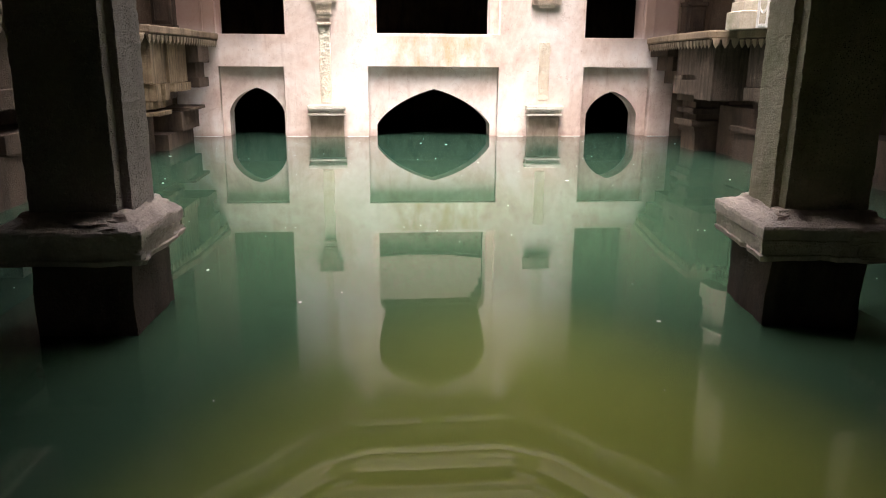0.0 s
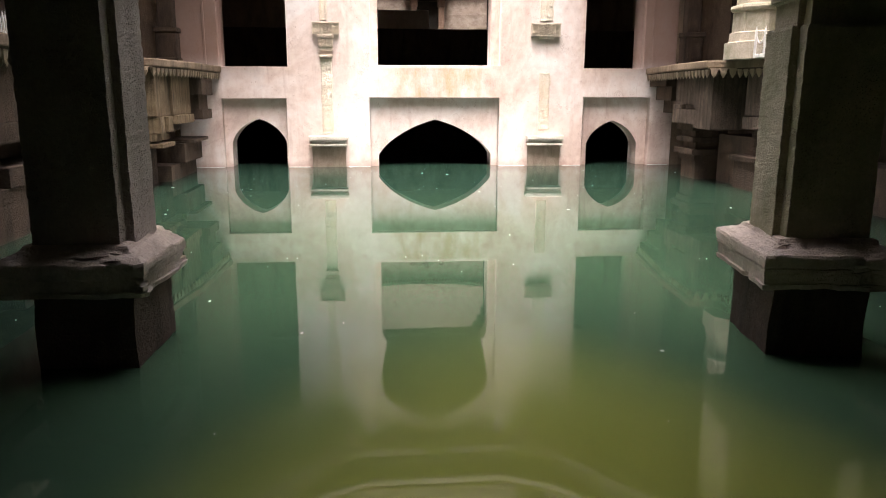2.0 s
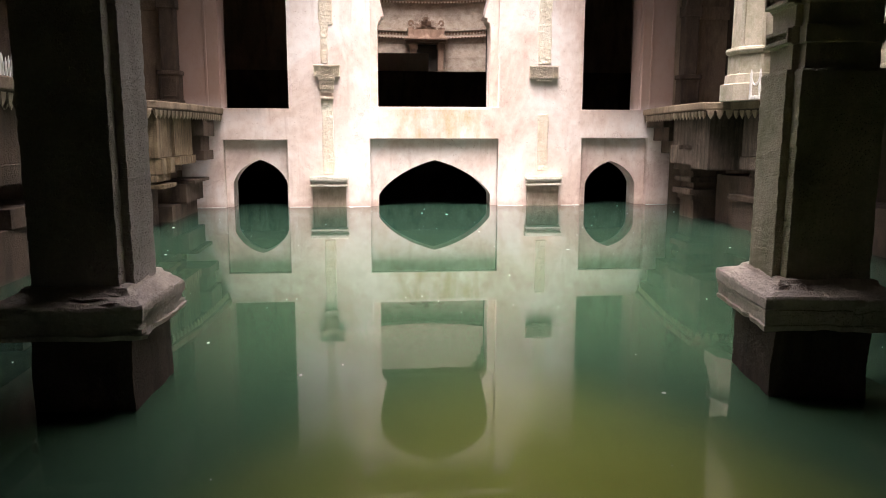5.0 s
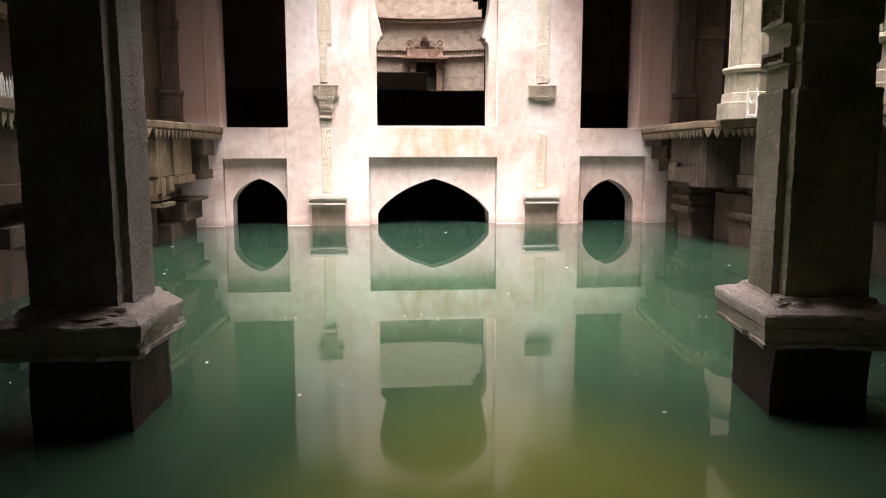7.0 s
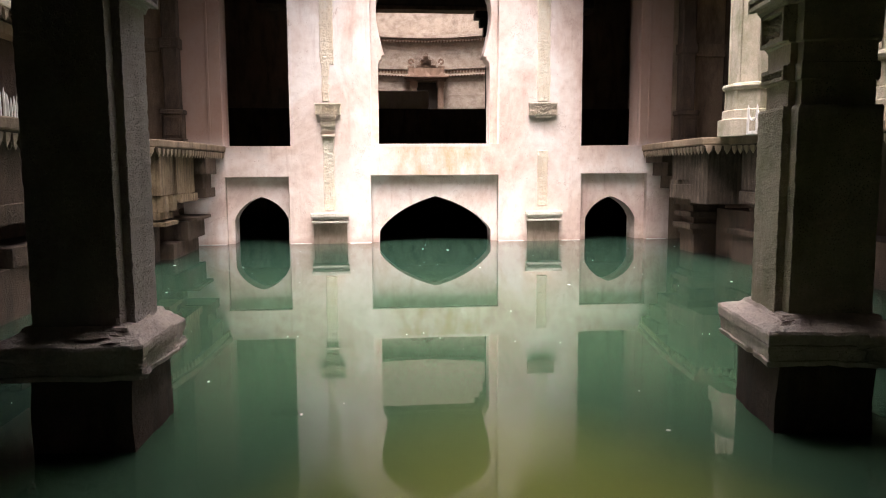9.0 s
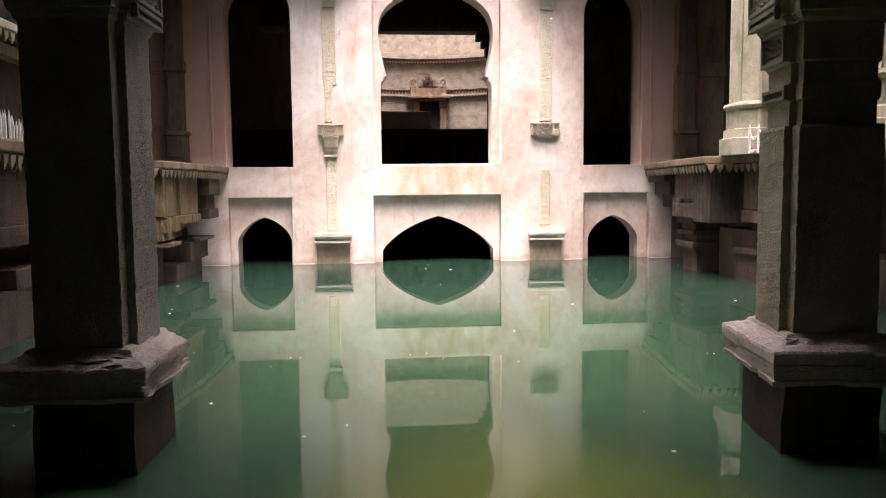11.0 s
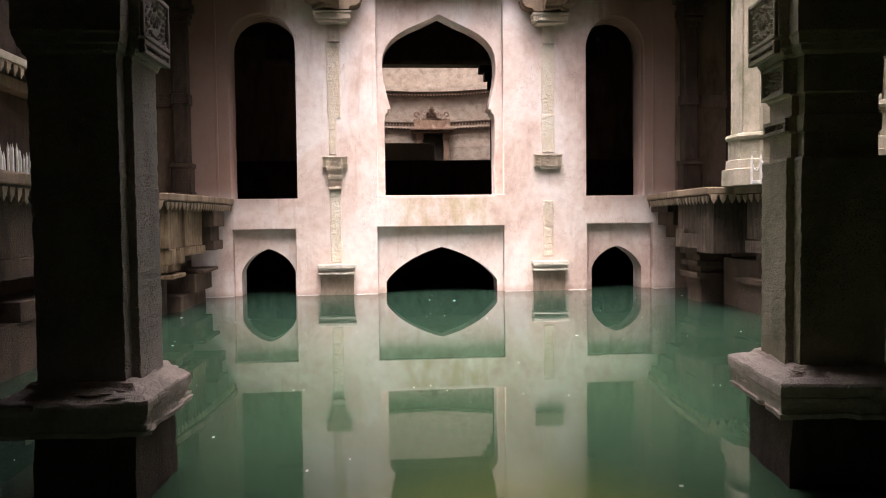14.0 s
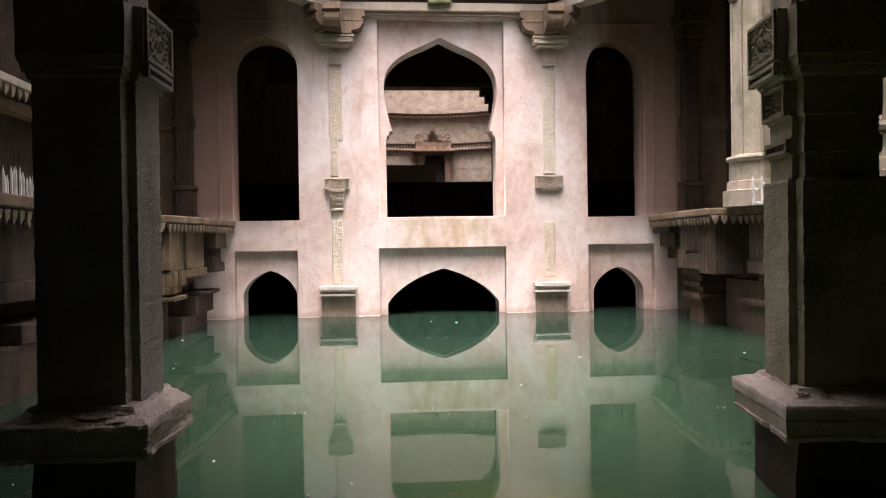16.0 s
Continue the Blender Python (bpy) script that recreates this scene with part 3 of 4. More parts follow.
# the tiers of the open shaft above
def inset_oct(d, c):
    """The octagon drawn in by d, its corners cut by c."""
    n = len(OCT)
    lines = []
    for i in range(n):
        (ax, ay), (bx, by) = OCT[i], OCT[(i + 1) % n]
        length = math.hypot(bx - ax, by - ay)
        nx, ny = (by - ay) / length, -(bx - ax) / length
        lines.append((nx, ny, nx * ax + ny * ay + d))
    corners = []
    for i in range(n):
        (a, b, p), (q, r, t) = lines[i - 1], lines[i]
        det = a * r - b * q
        corners.append(((p * r - b * t) / det, (a * t - p * q) / det))
    if not c:
        return corners
    cut = []
    for i in range(n):
        x, y = corners[i]
        for ox, oy in (corners[i - 1], corners[(i + 1) % n]):
            length = math.hypot(ox - x, oy - y)
            cut.append((x + (ox - x) * c / length, y + (oy - y) * c / length))
    return cut


def ring(inner, outer, z0, z1):
    bm = bmesh.new()
    rows = [[bm.verts.new((x, y, z)) for x, y in pts] for pts, z in ((inner, z0), (outer, z0), (outer, z1), (inner, z1))]
    n = len(inner)
    for a, b in ((0, 1), (1, 2), (2, 3), (3, 0)):
        for i in range(n):
            j = (i + 1) % n
            bm.faces.new((rows[a][i], rows[a][j], rows[b][j], rows[b][i]))
    bmesh.ops.recalc_face_normals(bm, faces=bm.faces)
    return bm


tiers = thing("wall_shaft", 0.75, 6.5, 0, "carved sandstone tiers of the open octagonal shaft", "wall", kind="structure")
# recessed bands take darker stone: the shade of the gaps is in their colour
for name, d, c, back, z0, z1, mat in (
        ("eave", 0.28, 0.45, -0.1, 4.63, 4.69, TIER), ("eave_moulding", 0.22, 0.43, -0.1, 4.69, 4.755, TIER), ("frieze", 0.10, 0.38, -0.3, 4.755, 4.85, SAND_DARK),
        ("parapet", 0.13, 0.39, -0.3, 4.85, 5.10, TIER), ("dark_course", -0.06, 0.0, -0.3, 5.10, 5.43, SAND_DARK), ("hand_rail", 0.06, 0.0, -0.3, 5.43, 5.455, TIER),
        ("hand_rail", 0.02, 0.0, -0.3, 5.455, 5.585, SAND_DARK), ("hand_rail", 0.06, 0.0, -0.3, 5.585, 5.62, TIER)):
    on(tiers, part(name, ring(inset_oct(d, c), inset_oct(back, c), z0, z1), mat))


def on_path(path, step):
    loop = path + path[:1]
    for (ax, ay), (bx, by) in zip(loop, loop[1:]):
        length = math.hypot(bx - ax, by - ay)
        n = max(1, round(length / step))
        for i in range(n):
            u = (i + 0.5) / n
            yield ax + (bx - ax) * u, ay + (by - ay) * u, math.atan2(by - ay, bx - ax)


def placed(bm, x, y, a, row):
    made = box(bm, *row)
    bmesh.ops.transform(bm, matrix=Matrix.Translation((x, y, 0)) @ Matrix.Rotation(a, 4, "Z"), verts=made)


# unseen walls added over the landing and the side galleries, to block low sky light
for i in (2, 3, 4, 5, 6):
    o = inset_oct(-0.12, 0)
    on(tiers, beam(o[i], o[(i + 1) % 8], 5.62, 7.6, 0.3, TIER, "upper_wall"))
bm = bmesh.new()
for x, y, a in on_path(inset_oct(0.25, 0.44), 0.105):
    made = bmesh.ops.create_icosphere(bm, subdivisions=1, radius=1)["verts"]
    bmesh.ops.transform(bm, matrix=Matrix.Translation((x, y, 4.615)) @ Matrix.Diagonal((0.036, 0.036, 0.055, 1)), verts=made)
fringe = part("eave_pendants", bm, TIER)
tagged(fringe, kind="stuff")
on(tiers, fringe)
bm = bmesh.new()
for x, y, a in on_path(inset_oct(0.13, 0.39), 0.16):
    placed(bm, x, y, a, (-0.08, -0.06, -0.028, 0.01, 4.86, 5.09))
    placed(bm, x, y, a, (-0.06, 0.08, -0.022, 0.01, 4.865, 4.885))
    placed(bm, x, y, a, (-0.06, 0.08, -0.022, 0.01, 4.965, 4.985))
    for k in range(3):
        for q in range(2):
            placed(bm, x, y, a, (-0.045 + 0.042 * k, -0.02 + 0.042 * k, -0.026, 0.01, 4.90 + 0.11 * q, 4.945 + 0.11 * q))
relief = part("parapet_relief", bm, TIER)
tagged(relief, kind="stuff")
on(tiers, relief)
bm = bmesh.new()
for x, y, a in on_path(inset_oct(0.02, 0.0), 0.145):
    placed(bm, x, y, a, (-0.0725, -0.055, -0.032, 0.01, 5.455, 5.585))
    for sx in (-1, 1):
        made = box(bm, -0.075, 0.075, -0.024, 0.01, -0.008, 0.008)
        bmesh.ops.transform(bm, matrix=Matrix.Translation((x, y, 5.52)) @ Matrix.Rotation(a, 4, "Z") @ Matrix.Translation((0.009, 0, 0)) @ Matrix.Rotation(0.72 * sx, 4, "Y"), verts=made)
relief = part("rail_lattice", bm, TIER)
tagged(relief, kind="stuff")
on(tiers, relief)
# little carved balconies on the cut corners
cut_oct = inset_oct(0.13, 0.39)
for i in range(8):
    (ax, ay), (bx, by) = cut_oct[2 * i], cut_oct[2 * i + 1]
    bm = bmesh.new()
    for row in ((-0.22, 0.22, -0.12, 0.02, 4.985, 5.02), (-0.17, -0.145, -0.10, 0.02, 4.90, 4.985), (0.145, 0.17, -0.10, 0.02, 4.90, 4.985), (-0.05, 0.05, -0.07, 0.02, 4.90, 4.985),
                (-0.15, 0.15, -0.15, 0.02, 5.02, 5.05), (-0.20, 0.20, -0.19, 0.02, 5.05, 5.085), (-0.13, 0.13, -0.12, 0.02, 5.14, 5.17)):
        placed(bm, (ax + bx) / 2, (ay + by) / 2, math.atan2(by - ay, bx - ax), row)
    on(tiers, part("corner_corbel", bm, TIER))
keystone = part("mossy_block", boxes((0.66, 0.98, 10.0, 10.1, 4.30, 4.42), bevel=0.02, rough=0.01, cuts=2), MOSS)
tagged(keystone, "mossy green stone block over the middle arch", "stone block")


# ---- ledges over the water ----
def ledge(name_side, path, back_x, label):
    e = thing("balcony_ledge", path[0][0], path[0][1], SILL, label, "ledge", "ledges over the water")
    bm = bmesh.new()
    outline = path + [(back_x, path[-1][1]), (back_x, path[0][1])]
    prism(bm, outline, SILL - 0.08, SILL)
    bmesh.ops.recalc_face_normals(bm, faces=bm.faces)
    bmesh.ops.bevel(bm, geom=bm.edges[:], offset=0.012, segments=2, affect="EDGES", profile=0.5)
    bmesh.ops.subdivide_edges(bm, edges=[g for g in bm.edges if g.calc_length() > 0.3], cuts=12)
    for v in bm.verts:
        v.co += Vector((0.006, 0.004, 0.003)) * noise.noise(v.co * 4.3) + Vector((0.005, 0.003, 0.003)) * noise.noise(v.co * 17)
    on(e, part("slab", bm, SAND))
    return e


RIGHT_EDGE = [(3.80, 10.22), (3.56, 8.65), (3.50, 7.64), (3.78, 7.58), (3.90, 6.9), (3.90, 5.75), (3.55, 5.65), (3.5, 4.0), (3.6, 2.0)]
LEFT_EDGE = [(-2.02, 10.22), (-2.09, 8.75), (-2.23, 7.88), (-2.45, 7.84), (-2.45, 5.2), (-2.2, 5.1), (-2.15, 4.2), (-2.2, 2.0)]
ledge_r = ledge("r", RIGHT_EDGE, 5.9, "sandstone balcony ledge fringed with carved pendants")
ledge_l = ledge("l", LEFT_EDGE, -4.4, "stained sandstone balcony ledge fringed with carved pendants")


# ---- the two pillars in the water ----
def stepped(s):
    """A square plan with one step cut into each corner; s scales it."""
    ax, bx, ay, by = 0.185 * s, 0.155 * s, 0.19 * s, 0.125 * s
    quarter = [(bx, -ay), (bx, -by), (ax, -by)]
    pts = quarter + [(x, -y) for x, y in quarter[::-1]]
    return pts + [(-x, -y) for x, y in pts]


def square(s):
    return [(-s, -s), (s, -s), (s, s), (-s, s)]


def oblong(s):
    return [(-0.27 * s, -0.30 * s), (0.27 * s, -0.30 * s), (0.27 * s, 0.30 * s), (-0.27 * s, 0.30 * s)]


def worn(bm, amount, scale=9.0, cuts=4, seed=0.0):
    """Splits a solid finely and wears its surface."""
    bmesh.ops.subdivide_edges(bm, edges=bm.edges[:], cuts=cuts, use_grid_fill=True)
    for v in bm.verts:
        p = v.co * scale + Vector((seed, seed, seed))
        v.co += amount * noise.noise_vector(p) + 0.4 * amount * noise.noise_vector(p * 2.7)
    return bm


def chipped(bm, top, seed):
    """Fine wear all over, and flakes broken off the edges."""
    bmesh.ops.subdivide_edges(bm, edges=bm.edges[:], cuts=14, use_grid_fill=True)
    shift = Vector((seed * 3, 1, 4))
    for v in bm.verts:
        p = v.co * 13 + shift
        flake = noise.voronoi(v.co * 7 + shift + 0.35 * noise.noise_vector(p))[1][0]
        loss = max(0.0, noise.cell(flake * 9.7) + 0.15)
        edge = min(1.0, max(0.0, max(abs(v.co.x), abs(v.co.y)) - 0.2) / 0.06)
        v.co += 0.004 * noise.noise_vector(v.co * 5 + shift) + 0.0045 * noise.noise_vector(p) + 0.003 * noise.noise_vector(p * 2.9)
        v.co.x -= 0.022 * loss * edge * (1 if v.co.x > 0 else -1)
        v.co.y -= 0.022 * loss * edge * (1 if v.co.y > 0 else -1)
        if v.co.z > top:
            v.co.z -= 0.022 * loss * edge
    return bm


def side_relief(x, z0, z1, half, side, material, parent, name, n, m):
    """A framed floral panel on the face that looks along x."""
    bm = bmesh.new()
    frame_relief(bm, -half, half, z0, z1, 0, 0.016, 0.014)
    if n == 1:
        half_lotus(bm, -half + 0.02, half - 0.02, z0 + 0.015, z1 - 0.012, 0)
    else:
        carve(bm, -half + 0.012, half - 0.012, z0 + 0.012, z1 - 0.012, 0, n, m, 0.010)
    bmesh.ops.transform(bm, matrix=Matrix.Translation((x, 0, 0)) @ Matrix.Rotation(radians(90 * side), 4, "Z"), verts=bm.verts)
    return part(name, bm, material, parent)


def near_pillar(x, y, turn, shaft_top, material, label, side, banded):
    e = thing("stone_pillar", x, y, -0.7, label, "pillar", "pillars in the water")
    e.rotation_euler = (0, 0, radians(turn))
    z = 0.7
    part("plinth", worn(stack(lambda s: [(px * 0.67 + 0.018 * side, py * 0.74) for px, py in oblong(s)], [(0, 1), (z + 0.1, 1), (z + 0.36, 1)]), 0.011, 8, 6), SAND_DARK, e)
    levels = [(z + 0.28, 0.72), (z + 0.283, 0.97), (z + 0.302, 0.985), (z + 0.305, 0.955), (z + 0.345, 0.965), (z + 0.35, 0.985), (z + 0.36, 0.985), (z + 0.364, 0.96), (z + 0.37, 0.995), (z + 0.405, 1.0), (z + 0.416, 0.985), (z + 0.422, 0.94), (z + 0.428, 0.90), (z + 0.434, 0.83), (z + 0.441, 0.76), (z + 0.448, 0.71), (z + 0.462, 0.68), (z + 0.466, 0.62)]
    part("base_slab", chipped(stack(oblong, levels), z + 0.36, x), BASE_STONE, e, "worn, chipped moulded base slab")
    part("shaft", worn(stack(stepped, [(z + 0.41, 1)] + [(z + 0.52 + 0.06 * k, 1) for k in range(int((shaft_top - 0.56) / 0.06))] + [(z + shaft_top - 0.012, 1), (z + shaft_top, 0.97)]), 0.0035, 44, 5), material, e)
    part("carved_block", worn(stack(stepped, [(z + 1.635, 1.0), (z + 1.645, 1.08), (z + 1.665, 1.1), (z + 1.67, 1.16), (z + 1.70, 1.18), (z + 1.71, 1.22), (z + 1.90, 1.22), (z + 1.905, 1.0)]), 0.004, 16, 2), material, e)
    side_relief(0.226 * side, z + 1.71, z + 1.90, 0.145, side, material, e, "floral_panel", 1, 1)
    side_relief(0.226 * side, z + 1.65, z + 1.70, 0.14, side, material, e, "leaf_border", 5, 1)
    if banded:
        part("carved_neck", worn(stack(stepped, [(z + shaft_top - 0.01, 0.87), (z + 1.348, 0.87), (z + 1.352, 0.925), (z + 1.412, 0.925), (z + 1.416, 0.87), (z + 1.49, 0.87), (z + 1.496, 0.93), (z + 1.64, 0.93)]), 0.003, 16, 2), material, e)
        side_relief(0.172 * side, z + 1.354, z + 1.41, 0.112, side, material, e, "stud_border", 4, 1)
        side_relief(0.181 * side, z + 1.50, z + 1.63, 0.115, side, material, e, "flute_panel", 4, 1)
    part("upper_shaft", stack(stepped, [(z + 1.90, 0.85), (z + 4.92, 0.85)]), material, e)
    return e


BASE_STONE = stone_material("worn_base_stone", (0.38, 0.30, 0.24), (0.62, 0.53, 0.45), (0.80, 0.72, 0.64), 1.2, (0.14, 0.10, 0.08), 0.6, 0.7)
pillar_l = near_pillar(-1.08, 2.893, -2, 1.66, PILLAR, "dark pitted sandstone pillar rising from the water", 1, False)
pillar_r = near_pillar(1.752, 2.785, -8.5, 1.255, PILLAR_GREEN, "lichened sandstone pillar with carved bands rising from the water", -1, True)


# ---- octagonal columns on the ledges ----
def octagon(s):
    k = s * math.tan(math.pi / 8)
    return [(-k, -s), (k, -s), (s, -k), (s, k), (k, s), (-k, s), (-s, k), (-s, -k)]


def ledge_column(x, y, label):
    e = thing("octagonal_column", x, y, SILL, label, "column", "columns on the ledges")
    part("base", stack(octagon, [(0, 0.335), (0.165, 0.335), (0.175, 0.30), (0.26, 0.295), (0.27, 0.272), (0.46, 0.268)]), SAND_PALE, e)
    part("ring", stack(octagon, [(0.46, 0.27), (0.475, 0.295), (0.50, 0.305), (0.525, 0.295), (0.54, 0.25)]), SAND_PALE, e)
    part("shaft", stack(octagon, [(0.54, 0.24), (2.15, 0.235)]), SAND_PALE, e)
    for k in range(8):
        bm = boxes((0.27, 0.298, -0.018, 0.018, 0.27, 0.46), (0.24, 0.272, -0.02, 0.02, 0.54, 2.15), bevel=0.006)
        bmesh.ops.transform(bm, matrix=Matrix.Rotation(radians(22.5 + 45 * k), 4, "Z"), verts=bm.verts)
        part("fillet", bm, SAND_PALE, e)
    part("capital", stack(octagon, [(2.15, 0.25), (2.2, 0.27), (2.4, 0.27), (2.45, 0.31), (2.6, 0.31), (2.7, 0.40), (2.88, 0.42)]), SAND, e)
    return e


ledge_column(3.95, 7.38, "pale lit octagonal sandstone column on the ledge")
ledge_column(3.97, 5.3, "octagonal sandstone column on the ledge")
ledge_column(-2.75, 7.9, "octagonal sandstone column on the ledge")
ledge_column(-3.05, 4.6, "octagonal sandstone column on the ledge")


# ---- remains of the engaged columns on the pink wall ----
def rubble_strip(x0, x1, z0, z1, seed, parent):
    """Exposed rubble core in the plaster where a shaft has fallen away: one rough, ragged-edged face."""
    bm = bmesh.new()
    nx, nz = max(6, round((x1 - x0) / 0.011)), max(6, round((z1 - z0) / 0.011))
    rows = []
    for k in range(nz + 1):
        z = z0 + (z1 - z0) * k / nz
        p = Vector((seed * 3.1, 0, z * 9))
        a = x0 + 0.014 * noise.noise(p) + 0.010 * noise.noise(p * 4)
        b = x1 + 0.014 * noise.noise(p + Vector((7, 0, 0))) + 0.010 * noise.noise(p * 4 + Vector((7, 0, 0)))
        row = []
        for i in range(nx + 1):
            x = a + (b - a) * i / nx
            q = Vector((x * 17, seed, z * 17))
            stones = noise.cell(Vector((x * 22 + 0.5 * noise.noise(q), seed, z * 30 + 0.6 * noise.noise(q * 0.7))))
            d = 0.010 + 0.004 * stones + 0.003 * noise.noise(q) + 0.007 * noise.noise(q * 3.1)
            edge = min(i, nx - i, k, nz - k)
            row.append(bm.verts.new((x, D + 0.004 if edge == 0 else D - 0.003 - max(0.0, d), z)))
        rows.append(row)
    for r, t in zip(rows, rows[1:]):
        for i in range(nx):
            bm.faces.new((r[i], r[i + 1], t[i + 1], t[i]))
    return on(parent, part("exposed_rubble", bm, RUBBLE, None, "rough pale rubble in a strip"))


def engaged_column(cx, left):
    e = thing("engaged_column", cx, D, 0, "weathered remains of a carved engaged column in pink plaster", "column", "engaged columns")
    if left:
        rubble_strip(cx - 0.095, cx + 0.095, 2.62, 3.5, 3, e)
        rubble_strip(cx - 0.075, cx + 0.03, 1.95, 2.62, 4, e)
        rubble_strip(cx - 0.075, cx + 0.085, 0.46, 1.46, 5, e)
        rubble_strip(cx - 0.09, cx + 0.10, 2.45, 2.68, 15, e)
        bm = boxes((cx - 0.11, cx + 0.11, D - 0.075, D, 1.72, 1.775), (cx - 0.10, cx + 0.10, D - 0.06, D, 1.60, 1.72), (cx - 0.085, cx + 0.085, D - 0.05, D, 1.56, 1.60), (cx - 0.09, cx + 0.09, D - 0.06, D, 1.475, 1.51), bevel=0.01)
        carve(bm, cx - 0.10, cx + 0.10, 1.60, 1.72, D - 0.064, 4, 2, 0.022)
        carve(bm, cx - 0.105, cx + 0.105, 1.725, 1.772, D - 0.078, 5, 1, 0.016)
        on(e, part("tapering_capital", bm, CARVED))
        z0, z1, x0, x1 = 1.775, 1.93, cx - 0.17, cx + 0.18
    else:
        rubble_strip(cx - 0.095, cx + 0.095, 1.96, 3.5, 6, e)
        rubble_strip(cx - 0.08, cx + 0.075, 0.5, 1.29, 7, e)
        z0, z1, x0, x1 = 1.77, 1.945, cx - 0.21, cx + 0.185
        on(e, part("broken_stub", boxes((cx - 0.12, cx + 0.1, D - 0.06, D, 1.735, 1.775), bevel=0.014, rough=0.008, cuts=2), CARVED))
    bm = boxes((x0, x1, D - 0.055, D, z0, z1), bevel=0.006)
    frame_relief(bm, x0 + 0.075, x1 - 0.075, z0, z1, D - 0.055, 0.014, 0.022)
    frame_relief(bm, x0, x1, z0, z1, D - 0.055, 0.011, 0.018)
    half_lotus(bm, x0 + 0.09, x1 - 0.09, z0 + 0.012, z1 - 0.014, D - 0.066, 0.030)
    carve(bm, x0 + 0.01, x0 + 0.075, z0, z1, D - 0.062, 1, 2, 0.026)
    carve(bm, x1 - 0.075, x1 - 0.01, z0, z1, D - 0.062, 1, 2, 0.026)
    box(bm, x0 - 0.006, x1 + 0.006, D - 0.082, D, z1 - 0.020, z1, bevel=0.006)
    on(e, part("carved_block", bm, CARVED, None, "carved floral stone block"))
    # shelf near the water and the stone below it
    a, b = cx - 0.255, cx + 0.265
    bm = boxes((a, b, D - 0.15, D, 0.375, 0.43), (a + 0.01, b - 0.01, D - 0.135, D, 0.355, 0.377), (a + 0.03, b - 0.03, D - 0.07, D, 0.318, 0.36), (a + 0.01, b - 0.01, D - 0.135, D, 0.293, 0.32), bevel=0.01, rough=0.006, cuts=2)
    on(e, part("shelf", bm, SHELF_STONE, None, "pale moulded stone shelf"))
    on(e, part("footing", boxes((a + 0.03, b - 0.03, D - 0.025, D, -0.5, 0.285), bevel=0.02, rough=0.01, cuts=3), FOOTING))
    # top: little necking, abacus, and bracket arms under the lintels
    bm = boxes((cx - 0.08, cx + 0.10, D - 0.06, D, 3.50, 3.73), bevel=0.008)
    carve(bm, cx - 0.07, cx + 0.09, 3.52, 3.71, D - 0.064, 3, 3, 0.02)
    on(e, part("necking", bm, CARVED))
    bm = boxes((cx - 0.19, cx + 0.21, D - 0.17, D, 3.73, 3.765), (cx - 0.235, cx + 0.255, D - 0.20, D, 3.77, 3.84), (cx - 0.25, cx + 0.27, D - 0.22, D, 3.845, 3.88), bevel=0.008)
    frame_relief(bm, cx - 0.17, cx + 0.19, 3.775, 3.835, D - 0.202, 0.012, 0.012)
    carve(bm, cx - 0.225, cx - 0.175, 3.775, 3.835, D - 0.20, 1, 1)
    carve(bm, cx + 0.195, cx + 0.245, 3.775, 3.835, D - 0.20, 1, 1)
    on(e, part("abacus", bm, CARVED))
    profile = [(0.0, 3.885), (0.24, 3.885), (0.25, 3.925), (0.29, 3.935)] + [(0.29 + 0.11 * math.sin(k * math.pi / 10), 4.045 - 0.11 * math.cos(k * math.pi / 10)) for k in range(6)] + [(0.40, 4.075), (0.385, 4.085), (0.385, 4.105), (0.43, 4.12), (0.43, 4.215), (0.0, 4.215)]
    turns = (270, 0 if left else 180, 225 if left else 315)
    for turn in turns:
        bm = bmesh.new()
        near, away = [bm.verts.new((r, -0.115, h)) for r, h in profile], [bm.verts.new((r, 0.115, h)) for r, h in profile]
        bm.faces.new(near)
        bm.faces.new(away[::-1])
        for k in range(len(profile)):
            q = (k + 1) % len(profile)
            bm.faces.new((near[q], near[k], away[k], away[q]))
        for w in (-0.12, 0.09):
            box(bm, 0.0, 0.415, w, w + 0.03, 4.05, 4.075, bevel=0.006)
        bmesh.ops.recalc_face_normals(bm, faces=bm.faces)
        bmesh.ops.transform(bm, matrix=Matrix.Translation((cx, D - 0.12, 0)) @ Matrix.Rotation(radians(turn), 4, "Z"), verts=bm.verts)
        on(e, part("bracket_arm", bm, SAND))
    return e


engaged_column(-0.64, True)
engaged_column(2.37, False)
moulding = part("trim", boxes((-0.5, 2.2, D - 0.035, D, 4.16, 4.19), (-0.42, 2.12, D - 0.07, D, 4.19, 4.215), bevel=0.008), PLASTER)
tagged(moulding, "plaster moulding over the middle recess", "moulding", kind="structure")
ridge = part("trim", boxes((-2.25, -2.215, D - 0.02, D, SILL, 4.1), (3.885, 3.92, D - 0.02, D, SILL, 4.1), (-2.25, -1.13, D - 0.02, D, 4.09, 4.12), (2.87, 3.92, D - 0.02, D, 4.09, 4.12), bevel=0.008), PLASTER)
tagged(ridge, "raised plaster borders round the tall windows", "moulding", kind="structure")


